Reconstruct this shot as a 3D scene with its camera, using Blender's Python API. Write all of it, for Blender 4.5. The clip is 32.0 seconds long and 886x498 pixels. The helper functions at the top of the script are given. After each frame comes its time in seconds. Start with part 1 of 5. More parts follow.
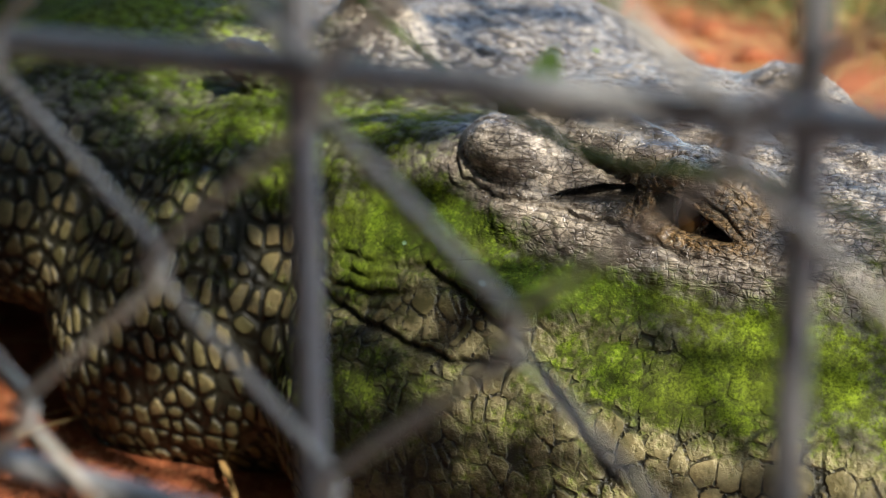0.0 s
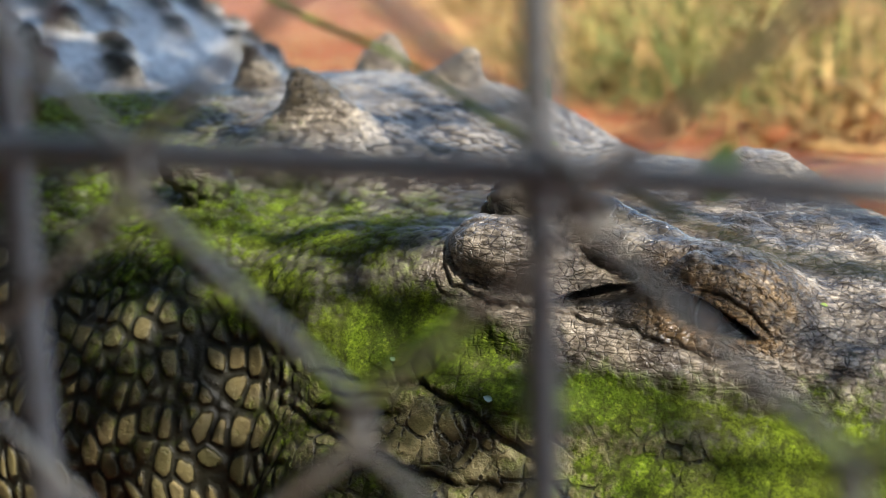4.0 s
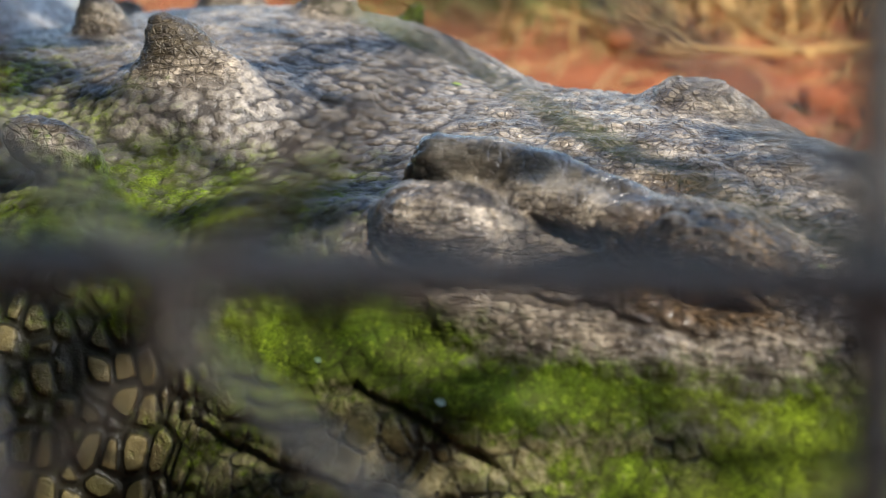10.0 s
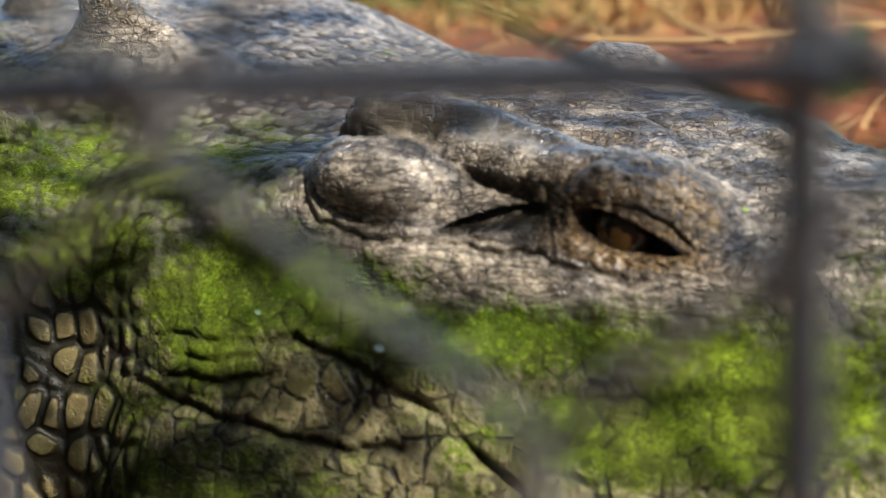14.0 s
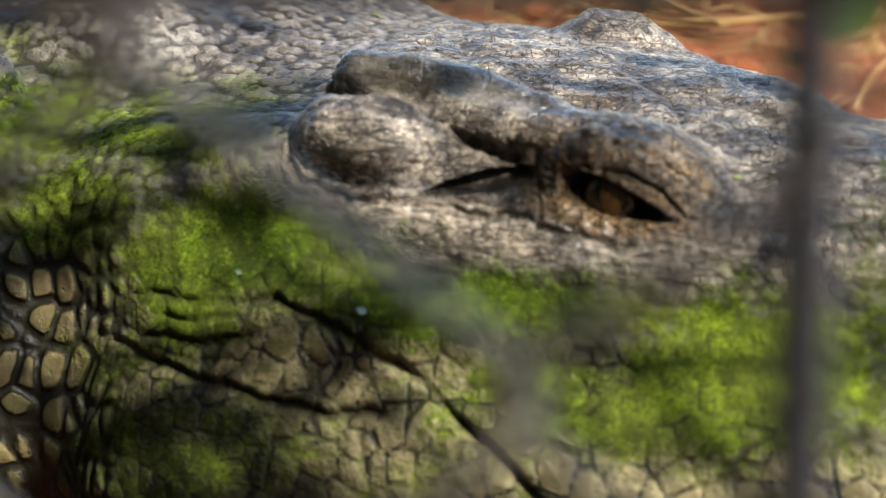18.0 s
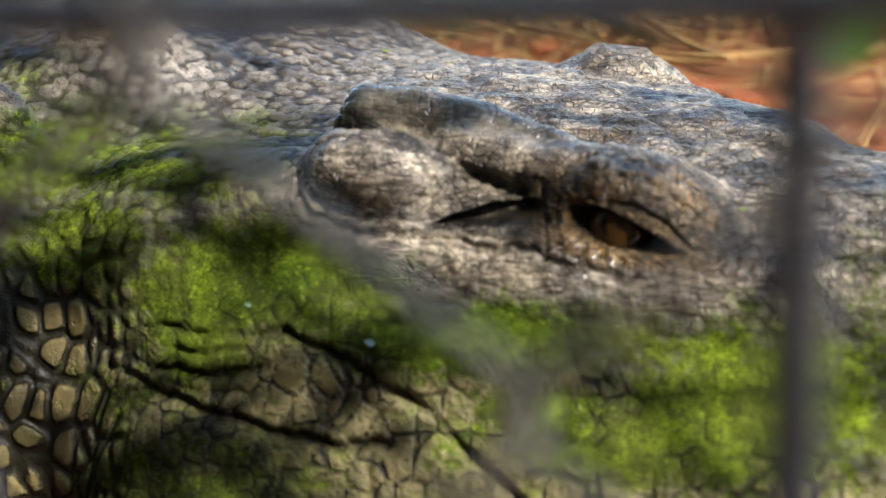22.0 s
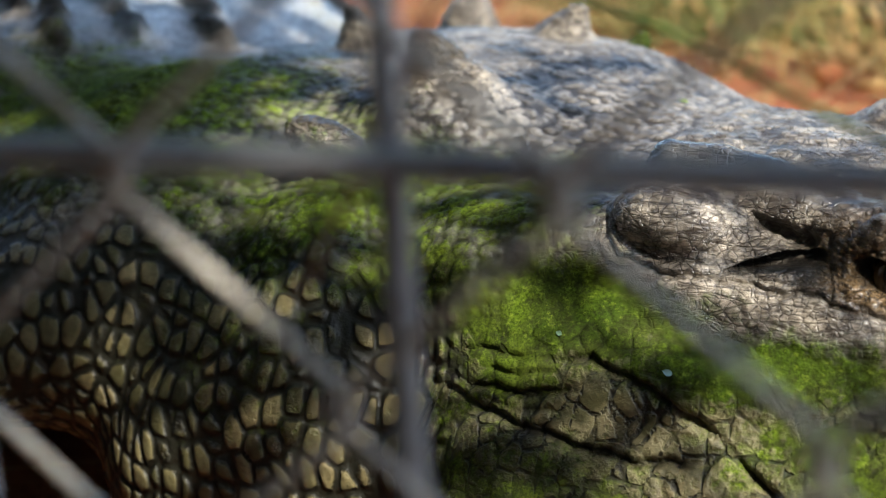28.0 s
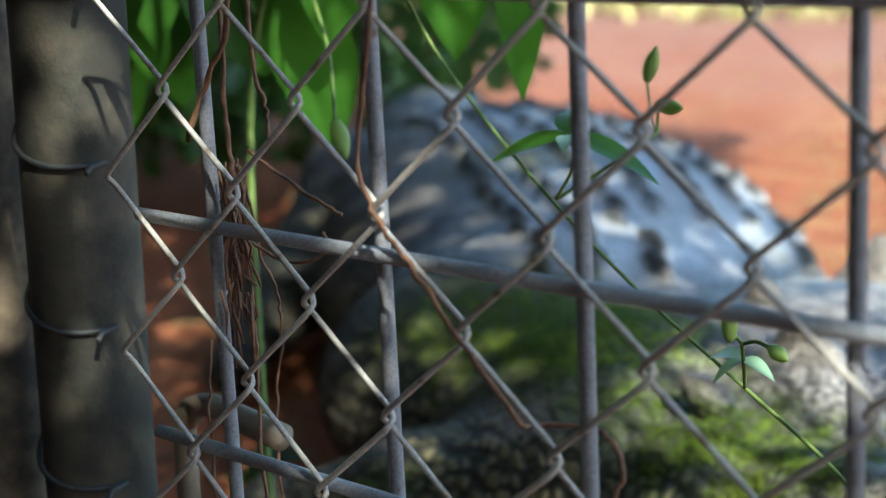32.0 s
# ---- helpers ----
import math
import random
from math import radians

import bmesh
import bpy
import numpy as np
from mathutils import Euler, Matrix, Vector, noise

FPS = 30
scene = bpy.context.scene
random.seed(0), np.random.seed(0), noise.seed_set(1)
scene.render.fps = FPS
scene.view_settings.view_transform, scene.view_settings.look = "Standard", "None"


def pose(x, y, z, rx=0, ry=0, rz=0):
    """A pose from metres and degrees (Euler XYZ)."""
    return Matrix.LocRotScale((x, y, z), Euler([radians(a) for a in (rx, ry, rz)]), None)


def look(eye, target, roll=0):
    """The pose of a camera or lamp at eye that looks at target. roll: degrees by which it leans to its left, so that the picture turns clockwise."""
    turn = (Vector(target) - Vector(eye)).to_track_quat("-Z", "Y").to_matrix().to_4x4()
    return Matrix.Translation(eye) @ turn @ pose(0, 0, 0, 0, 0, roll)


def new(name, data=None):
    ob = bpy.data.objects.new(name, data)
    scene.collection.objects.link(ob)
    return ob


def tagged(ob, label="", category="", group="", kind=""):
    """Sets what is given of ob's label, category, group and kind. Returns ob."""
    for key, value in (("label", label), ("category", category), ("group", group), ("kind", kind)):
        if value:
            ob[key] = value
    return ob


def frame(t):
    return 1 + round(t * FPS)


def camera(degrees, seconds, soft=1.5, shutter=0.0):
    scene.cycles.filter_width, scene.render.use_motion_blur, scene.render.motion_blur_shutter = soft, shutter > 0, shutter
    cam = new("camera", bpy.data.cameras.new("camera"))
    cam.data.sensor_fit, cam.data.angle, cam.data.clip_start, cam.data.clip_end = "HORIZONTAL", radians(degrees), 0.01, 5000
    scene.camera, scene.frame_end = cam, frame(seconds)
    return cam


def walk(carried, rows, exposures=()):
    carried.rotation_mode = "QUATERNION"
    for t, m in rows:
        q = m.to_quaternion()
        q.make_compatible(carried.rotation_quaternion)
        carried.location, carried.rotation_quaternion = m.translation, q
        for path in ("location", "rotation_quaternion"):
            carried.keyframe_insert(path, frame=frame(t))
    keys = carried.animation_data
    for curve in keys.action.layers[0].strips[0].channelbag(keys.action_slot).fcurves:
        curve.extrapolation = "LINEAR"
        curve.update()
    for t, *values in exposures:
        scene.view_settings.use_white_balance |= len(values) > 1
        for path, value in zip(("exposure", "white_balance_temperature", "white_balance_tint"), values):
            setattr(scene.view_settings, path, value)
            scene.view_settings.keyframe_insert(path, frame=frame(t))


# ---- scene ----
cam = camera(30.36, 32.0, soft=1.2)
PATH = [
    (0, (0.4791, -0.2510, 0.3787), (-0.0036, 0.5730, 0.0819), -0.58),
    (0.5, (0.4486, -0.2274, 0.3726), (-0.0043, 0.6138, 0.0772), -0.30),
    (1, (0.4338, -0.2199, 0.3697), (-0.0017, 0.6301, 0.0732), -0.11),
    (1.5, (0.4262, -0.2333, 0.3677), (-0.0059, 0.6260, 0.0937), 0.04),
    (2, (0.4144, -0.2287, 0.3714), (-0.0060, 0.6414, 0.1142), 1.16),
    (2.5, (0.4053, -0.2318, 0.3615), (-0.0129, 0.6416, 0.1120), 1.21),
    (3, (0.3958, -0.2391, 0.3690), (-0.0023, 0.6440, 0.1205), -0.62),
    (3.5, (0.3937, -0.2413, 0.3708), (-0.0018, 0.6456, 0.1322), -1.70),
    (6, (0.3310, -0.1869, 0.3761), (-0.0068, 0.7154, 0.1082), -2.45),
    (6.5, (0.3205, -0.1793, 0.3831), (0.0058, 0.7329, 0.1208), -3.47),
    (7, (0.3133, -0.1756, 0.3830), (-0.0002, 0.7363, 0.1180), -4.50),
    (7.5, (0.3071, -0.1670, 0.3754), (0.0022, 0.7504, 0.1197), -3.58),
    (8, (0.3056, -0.1602, 0.3791), (0.0147, 0.7595, 0.1153), -3.23),
    (8.5, (0.3021, -0.1539, 0.3773), (0.0291, 0.7679, 0.1018), -3.02),
    (9, (0.3035, -0.1527, 0.3790), (0.0367, 0.7677, 0.0932), -3.41),
    (9.5, (0.3016, -0.1572, 0.3779), (0.0338, 0.7606, 0.0847), -3.61),
    (10, (0.3019, -0.1513, 0.3722), (0.0283, 0.7614, 0.0685), -3.75),
    (10.5, (0.3058, -0.1568, 0.3717), (0.0388, 0.7548, 0.0590), -3.18),
    (11, (0.3202, -0.1588, 0.3631), (0.0553, 0.7535, 0.0507), -3.47),
    (11.5, (0.3330, -0.1589, 0.3589), (0.0727, 0.7541, 0.0447), -3.89),
    (12, (0.3337, -0.1616, 0.3605), (0.0713, 0.7482, 0.0390), -4.63),
    (12.5, (0.3200, -0.1720, 0.3654), (0.0674, 0.7484, 0.0670), -3.34),
    (13, (0.3055, -0.1771, 0.3663), (0.0583, 0.7452, 0.0690), -3.46),
    (14, (0.3020, -0.1723, 0.3558), (0.0730, 0.7538, 0.0560), -3.73),
    (15, (0.3026, -0.1698, 0.3495), (0.0795, 0.7556, 0.0431), -3.32),
    (15.5, (0.2989, -0.1701, 0.3496), (0.0788, 0.7538, 0.0366), -3.44),
    (17.5, (0.3028, -0.1653, 0.3428), (0.0784, 0.7611, 0.0404), -2.70),
    (18, (0.3003, -0.1638, 0.3459), (0.0790, 0.7604, 0.0347), -2.48),
    (18.5, (0.2962, -0.1635, 0.3365), (0.0706, 0.7608, 0.0289), -2.90),
    (19, (0.2986, -0.1603, 0.3490), (0.0713, 0.7614, 0.0347), -2.96),
    (20, (0.3003, -0.1566, 0.3445), (0.0736, 0.7648, 0.0289), -3.02),
    (20.5, (0.2991, -0.1557, 0.3467), (0.0701, 0.7684, 0.0405), -2.39),
    (21, (0.3008, -0.1605, 0.3402), (0.0724, 0.7632, 0.0327), -2.43),
    (21.5, (0.3015, -0.1639, 0.3428), (0.0746, 0.7615, 0.0392), -2.88),
    (22, (0.3022, -0.1686, 0.3454), (0.0744, 0.7613, 0.0566), -2.75),
    (23, (0.3001, -0.1751, 0.3473), (0.0724, 0.7541, 0.0564), -2.84),
    (24, (0.3019, -0.1742, 0.3472), (0.0718, 0.7542, 0.0552), -2.92),
    (24.5, (0.3033, -0.1736, 0.3441), (0.0782, 0.7552, 0.0496), -2.71),
    (26.5, (0.2991, -0.1670, 0.3450), (0.0510, 0.7576, 0.0563), -2.53),
    (27, (0.3032, -0.1803, 0.3488), (0.0231, 0.7358, 0.0620), -1.84),
    (27.5, (0.2988, -0.2106, 0.3605), (-0.0283, 0.6918, 0.0799), -3.18),
    (28, (0.3106, -0.2399, 0.3804), (-0.0733, 0.6410, 0.1033), -3.37),
    (28.5, (0.3315, -0.2669, 0.4100), (-0.1243, 0.5857, 0.1545), -3.10),
    (29, (0.3592, -0.2962, 0.4387), (-0.1468, 0.5317, 0.1968), -1.58),
    (29.5, (0.3874, -0.3202, 0.4652), (-0.1754, 0.4735, 0.2341), -2.64),
    (30, (0.4102, -0.3439, 0.4869), (-0.1930, 0.4212, 0.2614), -2.60),
    (30.5, (0.4337, -0.3693, 0.5139), (-0.2032, 0.3690, 0.2920), -2.21),
    (31, (0.4565, -0.3906, 0.5368), (-0.2034, 0.3306, 0.3263), -2.10),
    (31.5, (0.4922, -0.4211, 0.5498), (-0.1686, 0.2997, 0.3401), -2.14),
    (32, (0.5298, -0.4313, 0.5596), (-0.1303, 0.2859, 0.3361), -2.82),
]
cam.data.dof.use_dof = True
cam.data.dof.focus_distance = 0.69
cam.data.dof.aperture_fstop = 7.8
walk(cam, [(t, look(eye, to, roll)) for t, eye, to, roll in PATH], exposures=[(0.0, 0.88, 6150, 8), (3.5, 0.86, 6150, 8), (6.5, 0.68, 6200, 9), (10.5, 0.66, 6200, 9), (14.0, 0.90, 6200, 8), (24.0, 0.90, 6200, 8), (28.5, 0.84, 5800, 6), (30.3, 0.88, 5500, 2), (31.0, 1.10, 5550, 3), (32.0, 1.14, 5400, 1)])

# ---- world, sun ----
SUN_EL, SUN_AZ = radians(42), radians(118)      # height over the horizon; compass angle from +y towards +x
to_sun = Vector((math.sin(SUN_AZ) * math.cos(SUN_EL), math.cos(SUN_AZ) * math.cos(SUN_EL), math.sin(SUN_EL)))
world = bpy.data.worlds.new("sky")
scene.world = world
world.use_nodes = True
wn = world.node_tree.nodes
sky = wn.new("ShaderNodeTexSky")
sky.sky_type, sky.sun_disc = "NISHITA", False
sky.sun_elevation, sky.sun_rotation = SUN_EL, SUN_AZ
world.node_tree.links.new(sky.outputs[0], wn["Background"].inputs[0])
wn["Background"].inputs[1].default_value = 0.23
sun = new("sun", bpy.data.lights.new("sun", "SUN"))
sun.data.energy, sun.data.angle, sun.data.color = 5.0, radians(0.55), (1.0, 0.90, 0.76)
sun.matrix_world = look(to_sun * 20, (0, 0, 0))


# ---- small helpers ----
def mesh_from(name, verts, faces, mat, smooth=True):
    me = bpy.data.meshes.new(name)
    me.from_pydata([tuple(v) for v in verts], [], faces)
    if smooth:
        me.shade_smooth()
    for m in (mat if isinstance(mat, (list, tuple)) else [mat]):
        me.materials.append(m)
    return me


def part(name, bm, material, parent=None, label="", smooth=True):
    me = bpy.data.meshes.new(name)
    bm.to_mesh(me)
    bm.free()
    if smooth:
        me.shade_smooth()
    me.materials.append(material)
    ob = new(name, me)
    ob.parent = parent
    if label:
        tagged(ob, label)
    return ob


def tube_into(bm, pts, radii, sides=8, caps=True):
    """A tube along pts with a radius at each, into bm."""
    pts = [Vector(p) for p in pts]
    rings, up = [], None
    for i, p in enumerate(pts):
        d = (pts[min(i + 1, len(pts) - 1)] - pts[max(i - 1, 0)]).normalized()
        if up is None:
            up = d.orthogonal().normalized()
        up = (up - d * up.dot(d)).normalized()
        side = d.cross(up)
        r = radii[i] if isinstance(radii, (list, tuple)) else radii
        rings.append([bm.verts.new(p + (up * math.cos(a) + side * math.sin(a)) * r)
                      for a in [2 * math.pi * k / sides for k in range(sides)]])
    for a, b in zip(rings, rings[1:]):
        for k in range(sides):
            bm.faces.new((a[k], a[(k + 1) % sides], b[(k + 1) % sides], b[k]))
    if caps:
        bm.faces.new(rings[0][::-1])
        bm.faces.new(rings[-1])
    return bm


def tube(name, pts, radii, material, parent=None, label="", sides=8):
    return part(name, tube_into(bmesh.new(), pts, radii, sides), material, parent, label)


def empty(name, at=(0, 0, 0)):
    ob = new(name)
    ob.location = at
    ob.empty_display_size = 0.02
    bpy.context.view_layer.update()
    return ob


def spline(points, n):
    """Catmull-Rom through points, n steps a piece."""
    p = [Vector(q) for q in points]
    p = [p[0] * 2 - p[1]] + p + [p[-1] * 2 - p[-2]]
    out = []
    for i in range(1, len(p) - 2):
        for k in range(n):
            t = k / n
            a, b, c, d = p[i - 1:i + 3]
            out.append(0.5 * (2 * b + (c - a) * t + (2 * a - 5 * b + 4 * c - d) * t * t + (3 * b - a - 3 * c + d) * t ** 3))
    return out + [p[-2]]


# ---- materials ----
class Mat:
    """A node material with short ways to add and join nodes."""
    def __init__(self, name):
        self.m = bpy.data.materials.new(name)
        self.m.use_nodes = True
        self.t = self.m.node_tree
        self.b = self.t.nodes["Principled BSDF"]
        self.co = self.t.nodes.new("ShaderNodeTexCoord").outputs["Object"]

    def put(self, socket, value):
        if isinstance(value, bpy.types.NodeSocket):
            self.t.links.new(value, socket)
        else:
            socket.default_value = value

    def noise(self, scale, detail=4, rough=0.6, co=None, distort=0.0):
        n = self.t.nodes.new("ShaderNodeTexNoise")
        self.put(n.inputs["Vector"], co or self.co)
        n.inputs["Scale"].default_value, n.inputs["Detail"].default_value = scale, detail
        n.inputs["Roughness"].default_value, n.inputs["Distortion"].default_value = rough, distort
        return n.outputs["Fac"]

    def cells(self, scale, feature="F1", co=None, rand=1.0):
        n = self.t.nodes.new("ShaderNodeTexVoronoi")
        n.feature = feature
        self.put(n.inputs["Vector"], co or self.co)
        n.inputs["Scale"].default_value, n.inputs["Randomness"].default_value = scale, rand
        return n

    def ramp(self, fac, *stops):
        n = self.t.nodes.new("ShaderNodeValToRGB")
        e = n.color_ramp.elements
        while len(e) < len(stops):
            e.new(0.5)
        for k, (at, c) in zip(e, stops):
            k.position = at
            k.color = (c, c, c, 1) if isinstance(c, (int, float)) else (*c, 1)
        self.put(n.inputs[0], fac)
        return n.outputs[0]

    def mix(self, fac, a, b, how="MIX"):
        n = self.t.nodes.new("ShaderNodeMix")
        n.data_type, n.blend_type = "RGBA", how
        self.put(n.inputs[0], fac)
        for s, v in ((n.inputs[6], a), (n.inputs[7], b)):
            self.put(s, (*v, 1) if isinstance(v, tuple) and len(v) == 3 else v)
        return n.outputs[2]

    def math(self, how, a, b=0.0, clamp=False):
        n = self.t.nodes.new("ShaderNodeMath")
        n.operation, n.use_clamp = how, clamp
        self.put(n.inputs[0], a), self.put(n.inputs[1], b)
        return n.outputs[0]

    def attr(self, name):
        n = self.t.nodes.new("ShaderNodeAttribute")
        n.attribute_name = name
        return n.outputs["Fac"]

    def rand(self):
        return self.t.nodes.new("ShaderNodeObjectInfo").outputs["Random"]

    def island(self):
        return self.t.nodes.new("ShaderNodeNewGeometry").outputs["Random Per Island"]

    def bump(self, height, strength=0.3, distance=0.002, normal=None):
        n = self.t.nodes.new("ShaderNodeBump")
        n.inputs["Strength"].default_value, n.inputs["Distance"].default_value = strength, distance
        self.put(n.inputs["Height"], height)
        if normal:
            self.put(n.inputs["Normal"], normal)
        return n.outputs[0]

    def done(self, color, rough=0.6, metal=0.0, normal=None, spec=0.5, **more):
        self.put(self.b.inputs["Base Color"], (*color, 1) if isinstance(color, tuple) else color)
        self.put(self.b.inputs["Roughness"], rough)
        self.put(self.b.inputs["Metallic"], metal)
        self.put(self.b.inputs["Specular IOR Level"], spec)
        if normal:
            self.put(self.b.inputs["Normal"], normal)
        for k, v in more.items():
            self.put(self.b.inputs[k.replace("_", " ")], v)
        return self.m


def mat_wire(name, base, rust, amount):
    m = Mat(name)
    n1, n2 = m.noise(90, 5), m.noise(700, 3)
    spots = m.ramp(m.math("ADD", n1, m.math("MULTIPLY", n2, 0.25)), (0.72 - amount, 0.0), (0.84 - amount, 1.0))
    col = m.mix(m.ramp(n2, (0.3, 0.0), (0.7, 1.0)), tuple(0.7 * c for c in base), tuple(1.2 * c for c in base))
    return m.done(m.mix(spots, col, rust), rough=m.ramp(n1, (0.3, 0.5), (0.7, 0.75)), metal=0.15, normal=m.bump(n2, 0.3, 0.0006))


MAT_ROD = mat_wire("galvanised_rod", (0.26, 0.252, 0.245), (0.15, 0.10, 0.065), 0.02)
# same steel for level bars, sky light from above put into a paler base
MAT_ROD_LIT = mat_wire("galvanised_rod_lit", (0.45, 0.45, 0.445), (0.20, 0.15, 0.11), -0.02)
MAT_CHAIN = mat_wire("chain_wire", (0.50, 0.445, 0.36), (0.22, 0.145, 0.085), 0.02)
MAT_TIE = mat_wire("tie_wire", (0.05, 0.05, 0.045), (0.12, 0.08, 0.05), 0.0)


def mat_ground():
    m = Mat("red_earth")
    a, b, c = m.noise(2.2, 5), m.noise(28, 5), m.noise(180, 4)
    col = m.mix(m.ramp(a, (0.35, 0.0), (0.65, 1.0)), (0.33, 0.092, 0.034), (0.44, 0.160, 0.066))
    col = m.mix(m.ramp(b, (0.45, 0.0), (0.7, 0.7)), col, (0.22, 0.055, 0.022))
    col = m.mix(m.ramp(c, (0.58, 0.0), (0.68, 0.6)), col, (0.55, 0.30, 0.14))
    sep = m.t.nodes.new("ShaderNodeSeparateXYZ")
    m.put(sep.inputs[0], m.co)
    far = m.ramp(m.math("ADD", m.math("MULTIPLY", sep.outputs[1], 0.1), m.math("MULTIPLY", a, 0.15)), (0.30, 0.0), (0.42, 1.0))
    col = m.mix(m.math("MULTIPLY", far, 0.8), col, m.mix(a, (0.27, 0.125, 0.08), (0.36, 0.20, 0.135)))
    h = m.math("ADD", m.math("MULTIPLY", b, 0.7), m.math("MULTIPLY", c, 0.3))
    return m.done(col, 0.95, normal=m.bump(h, 0.9, 0.04), spec=0.2)


def mat_straw(name, a, b):
    m = Mat(name)
    r = m.island()
    return m.done(m.mix(r, a, b), 0.8, spec=0.25)


MAT_GROUND = mat_ground()
MAT_STRAW = mat_straw("dry_grass", (0.60, 0.37, 0.14), (0.15, 0.11, 0.04))
MAT_GRASS = mat_straw("green_grass", (0.06, 0.09, 0.02), (0.34, 0.30, 0.09))
MAT_FAR = mat_straw("yellow_grass", (0.36, 0.36, 0.10), (0.55, 0.45, 0.20))


def mat_skin():
    """Horny skin: large shields with dark joints, small pebbles, wrinkled bone skin, and green algae on all of it."""
    m = Mat("scaly_skin")
    moss, big, skull, cell, edge, thin, cleft_shade, dome, wet, brown, grit, dark, gloss = (m.attr(k) for k in ("moss", "big", "skull", "cell", "edge", "thin", "cleft_shade", "dome", "wet", "brown", "grit", "dark", "gloss"))
    n1, n2, n3, n4 = m.noise(11, 5), m.noise(55, 5), m.noise(240, 4), m.noise(800, 3)
    st = m.t.nodes.new("ShaderNodeMapping")
    m.put(st.inputs["Vector"], m.co)
    st.inputs["Rotation"].default_value = (0.0, 0.22, 0.0)
    st.inputs["Scale"].default_value = (0.30, 0.8, 1.5)
    wrinkle = m.noise(420, 4, 0.65, st.outputs[0], 0.6)
    # large shields
    ragged = m.math("ADD", edge, m.math("MULTIPLY", m.math("SUBTRACT", n3, 0.5), 0.20))
    wide = m.math("MULTIPLY", m.ramp(ragged, (0.15, 0.0), (0.27, 1.0)), m.ramp(m.math("ADD", m.attr("core"), m.math("MULTIPLY", m.math("SUBTRACT", n3, 0.5), 0.12)), (0.56, 1.0), (0.70, 0.0)))
    hair = m.ramp(ragged, (0.035, 0.0), (0.11, 1.0))
    joint = m.mix(thin, wide, m.math("MAXIMUM", hair, m.ramp(n2, (0.45, 0.0), (0.6, 0.8))))
    shield = m.mix(cell, (0.095, 0.082, 0.032), (0.36, 0.28, 0.13))
    shield = m.mix(m.ramp(n3, (0.35, 0.6), (0.62, 0.0)), shield, (0.07, 0.052, 0.026))
    shield = m.mix(m.ramp(n1, (0.40, 0.65), (0.60, 0.05)), shield, (0.055, 0.060, 0.018))
    shield = m.mix(m.math("MULTIPLY", thin, m.ramp(m.noise(90, 5, 0.7), (0.40, 0.6), (0.58, 0.0))), shield, (0.055, 0.058, 0.024))
    shield = m.mix(m.math("MULTIPLY", thin, m.ramp(n2, (0.42, 0.0), (0.60, 0.75))), shield, (0.46, 0.39, 0.20))
    pits = m.ramp(m.cells(190).outputs["Distance"], (0.10, 1.0), (0.22, 0.0))
    shield = m.mix(m.math("MULTIPLY", pits, m.ramp(n2, (0.5, 0.0), (0.65, 0.8))), shield, (0.05, 0.035, 0.02))
    shield = m.mix(joint, (0.011, 0.009, 0.007), shield)
    # small pebbles
    pc = m.mix(m.ramp(n2, (0.35, 0.0), (0.65, 1.0)), (0.125, 0.110, 0.094), (0.375, 0.335, 0.285))
    pc = m.mix(m.ramp(n3, (0.42, 0.75), (0.6, 0.0)), pc, (0.065, 0.055, 0.048))
    pebble = m.mix(m.ramp(dome, (0.08, 0.0), (0.5, 1.0)), (0.040, 0.034, 0.030), pc)
    # bone skin of the head
    sk = m.mix(m.ramp(n2, (0.38, 0.0), (0.62, 1.0)), (0.19, 0.158, 0.125), (0.57, 0.485, 0.375))
    sk = m.mix(m.ramp(m.noise(330, 5, 0.75, st.outputs[0]), (0.50, 0.0), (0.60, 0.85)), sk, (0.050, 0.040, 0.034))
    sk = m.mix(m.ramp(wrinkle, (0.40, 0.55), (0.52, 0.0)), sk, (0.060, 0.048, 0.038))
    crack = m.math("MAXIMUM", m.ramp(m.cells(250, "DISTANCE_TO_EDGE").outputs["Distance"], (0.02, 1.0), (0.09, 0.0)), m.ramp(m.cells(110, "DISTANCE_TO_EDGE", st.outputs[0]).outputs["Distance"], (0.01, 1.0), (0.05, 0.0)))
    crack = m.math("MULTIPLY", crack, m.ramp(n2, (0.35, 1.0), (0.65, 0.35)))
    sk = m.mix(m.math("MULTIPLY", crack, 0.75), sk, (0.045, 0.034, 0.026))
    sk = m.mix(m.ramp(grit, (0.10, 0.55), (0.5, 0.0)), sk, (0.06, 0.05, 0.042))
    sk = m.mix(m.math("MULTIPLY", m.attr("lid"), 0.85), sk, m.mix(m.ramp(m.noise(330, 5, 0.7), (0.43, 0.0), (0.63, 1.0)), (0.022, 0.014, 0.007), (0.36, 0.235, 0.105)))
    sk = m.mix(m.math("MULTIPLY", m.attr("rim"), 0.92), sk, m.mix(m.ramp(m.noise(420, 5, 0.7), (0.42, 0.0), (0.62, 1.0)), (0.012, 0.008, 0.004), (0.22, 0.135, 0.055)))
    sk = m.mix(m.math("MULTIPLY", brown, 0.9), sk, m.mix(m.ramp(m.noise(190, 5, 0.7), (0.42, 0.0), (0.60, 1.0)), (0.018, 0.014, 0.009), (0.085, 0.066, 0.038)))
    col = m.mix(big, pebble, shield)
    col = m.mix(skull, col, sk)
    # sky light on the back put in as a whiter base colour
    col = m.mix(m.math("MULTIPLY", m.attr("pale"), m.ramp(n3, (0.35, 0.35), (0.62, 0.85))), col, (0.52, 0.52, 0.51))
    # algae
    rough_mix = m.math("ADD", m.math("MULTIPLY", n2, 0.5), m.math("MULTIPLY", n3, 0.5))
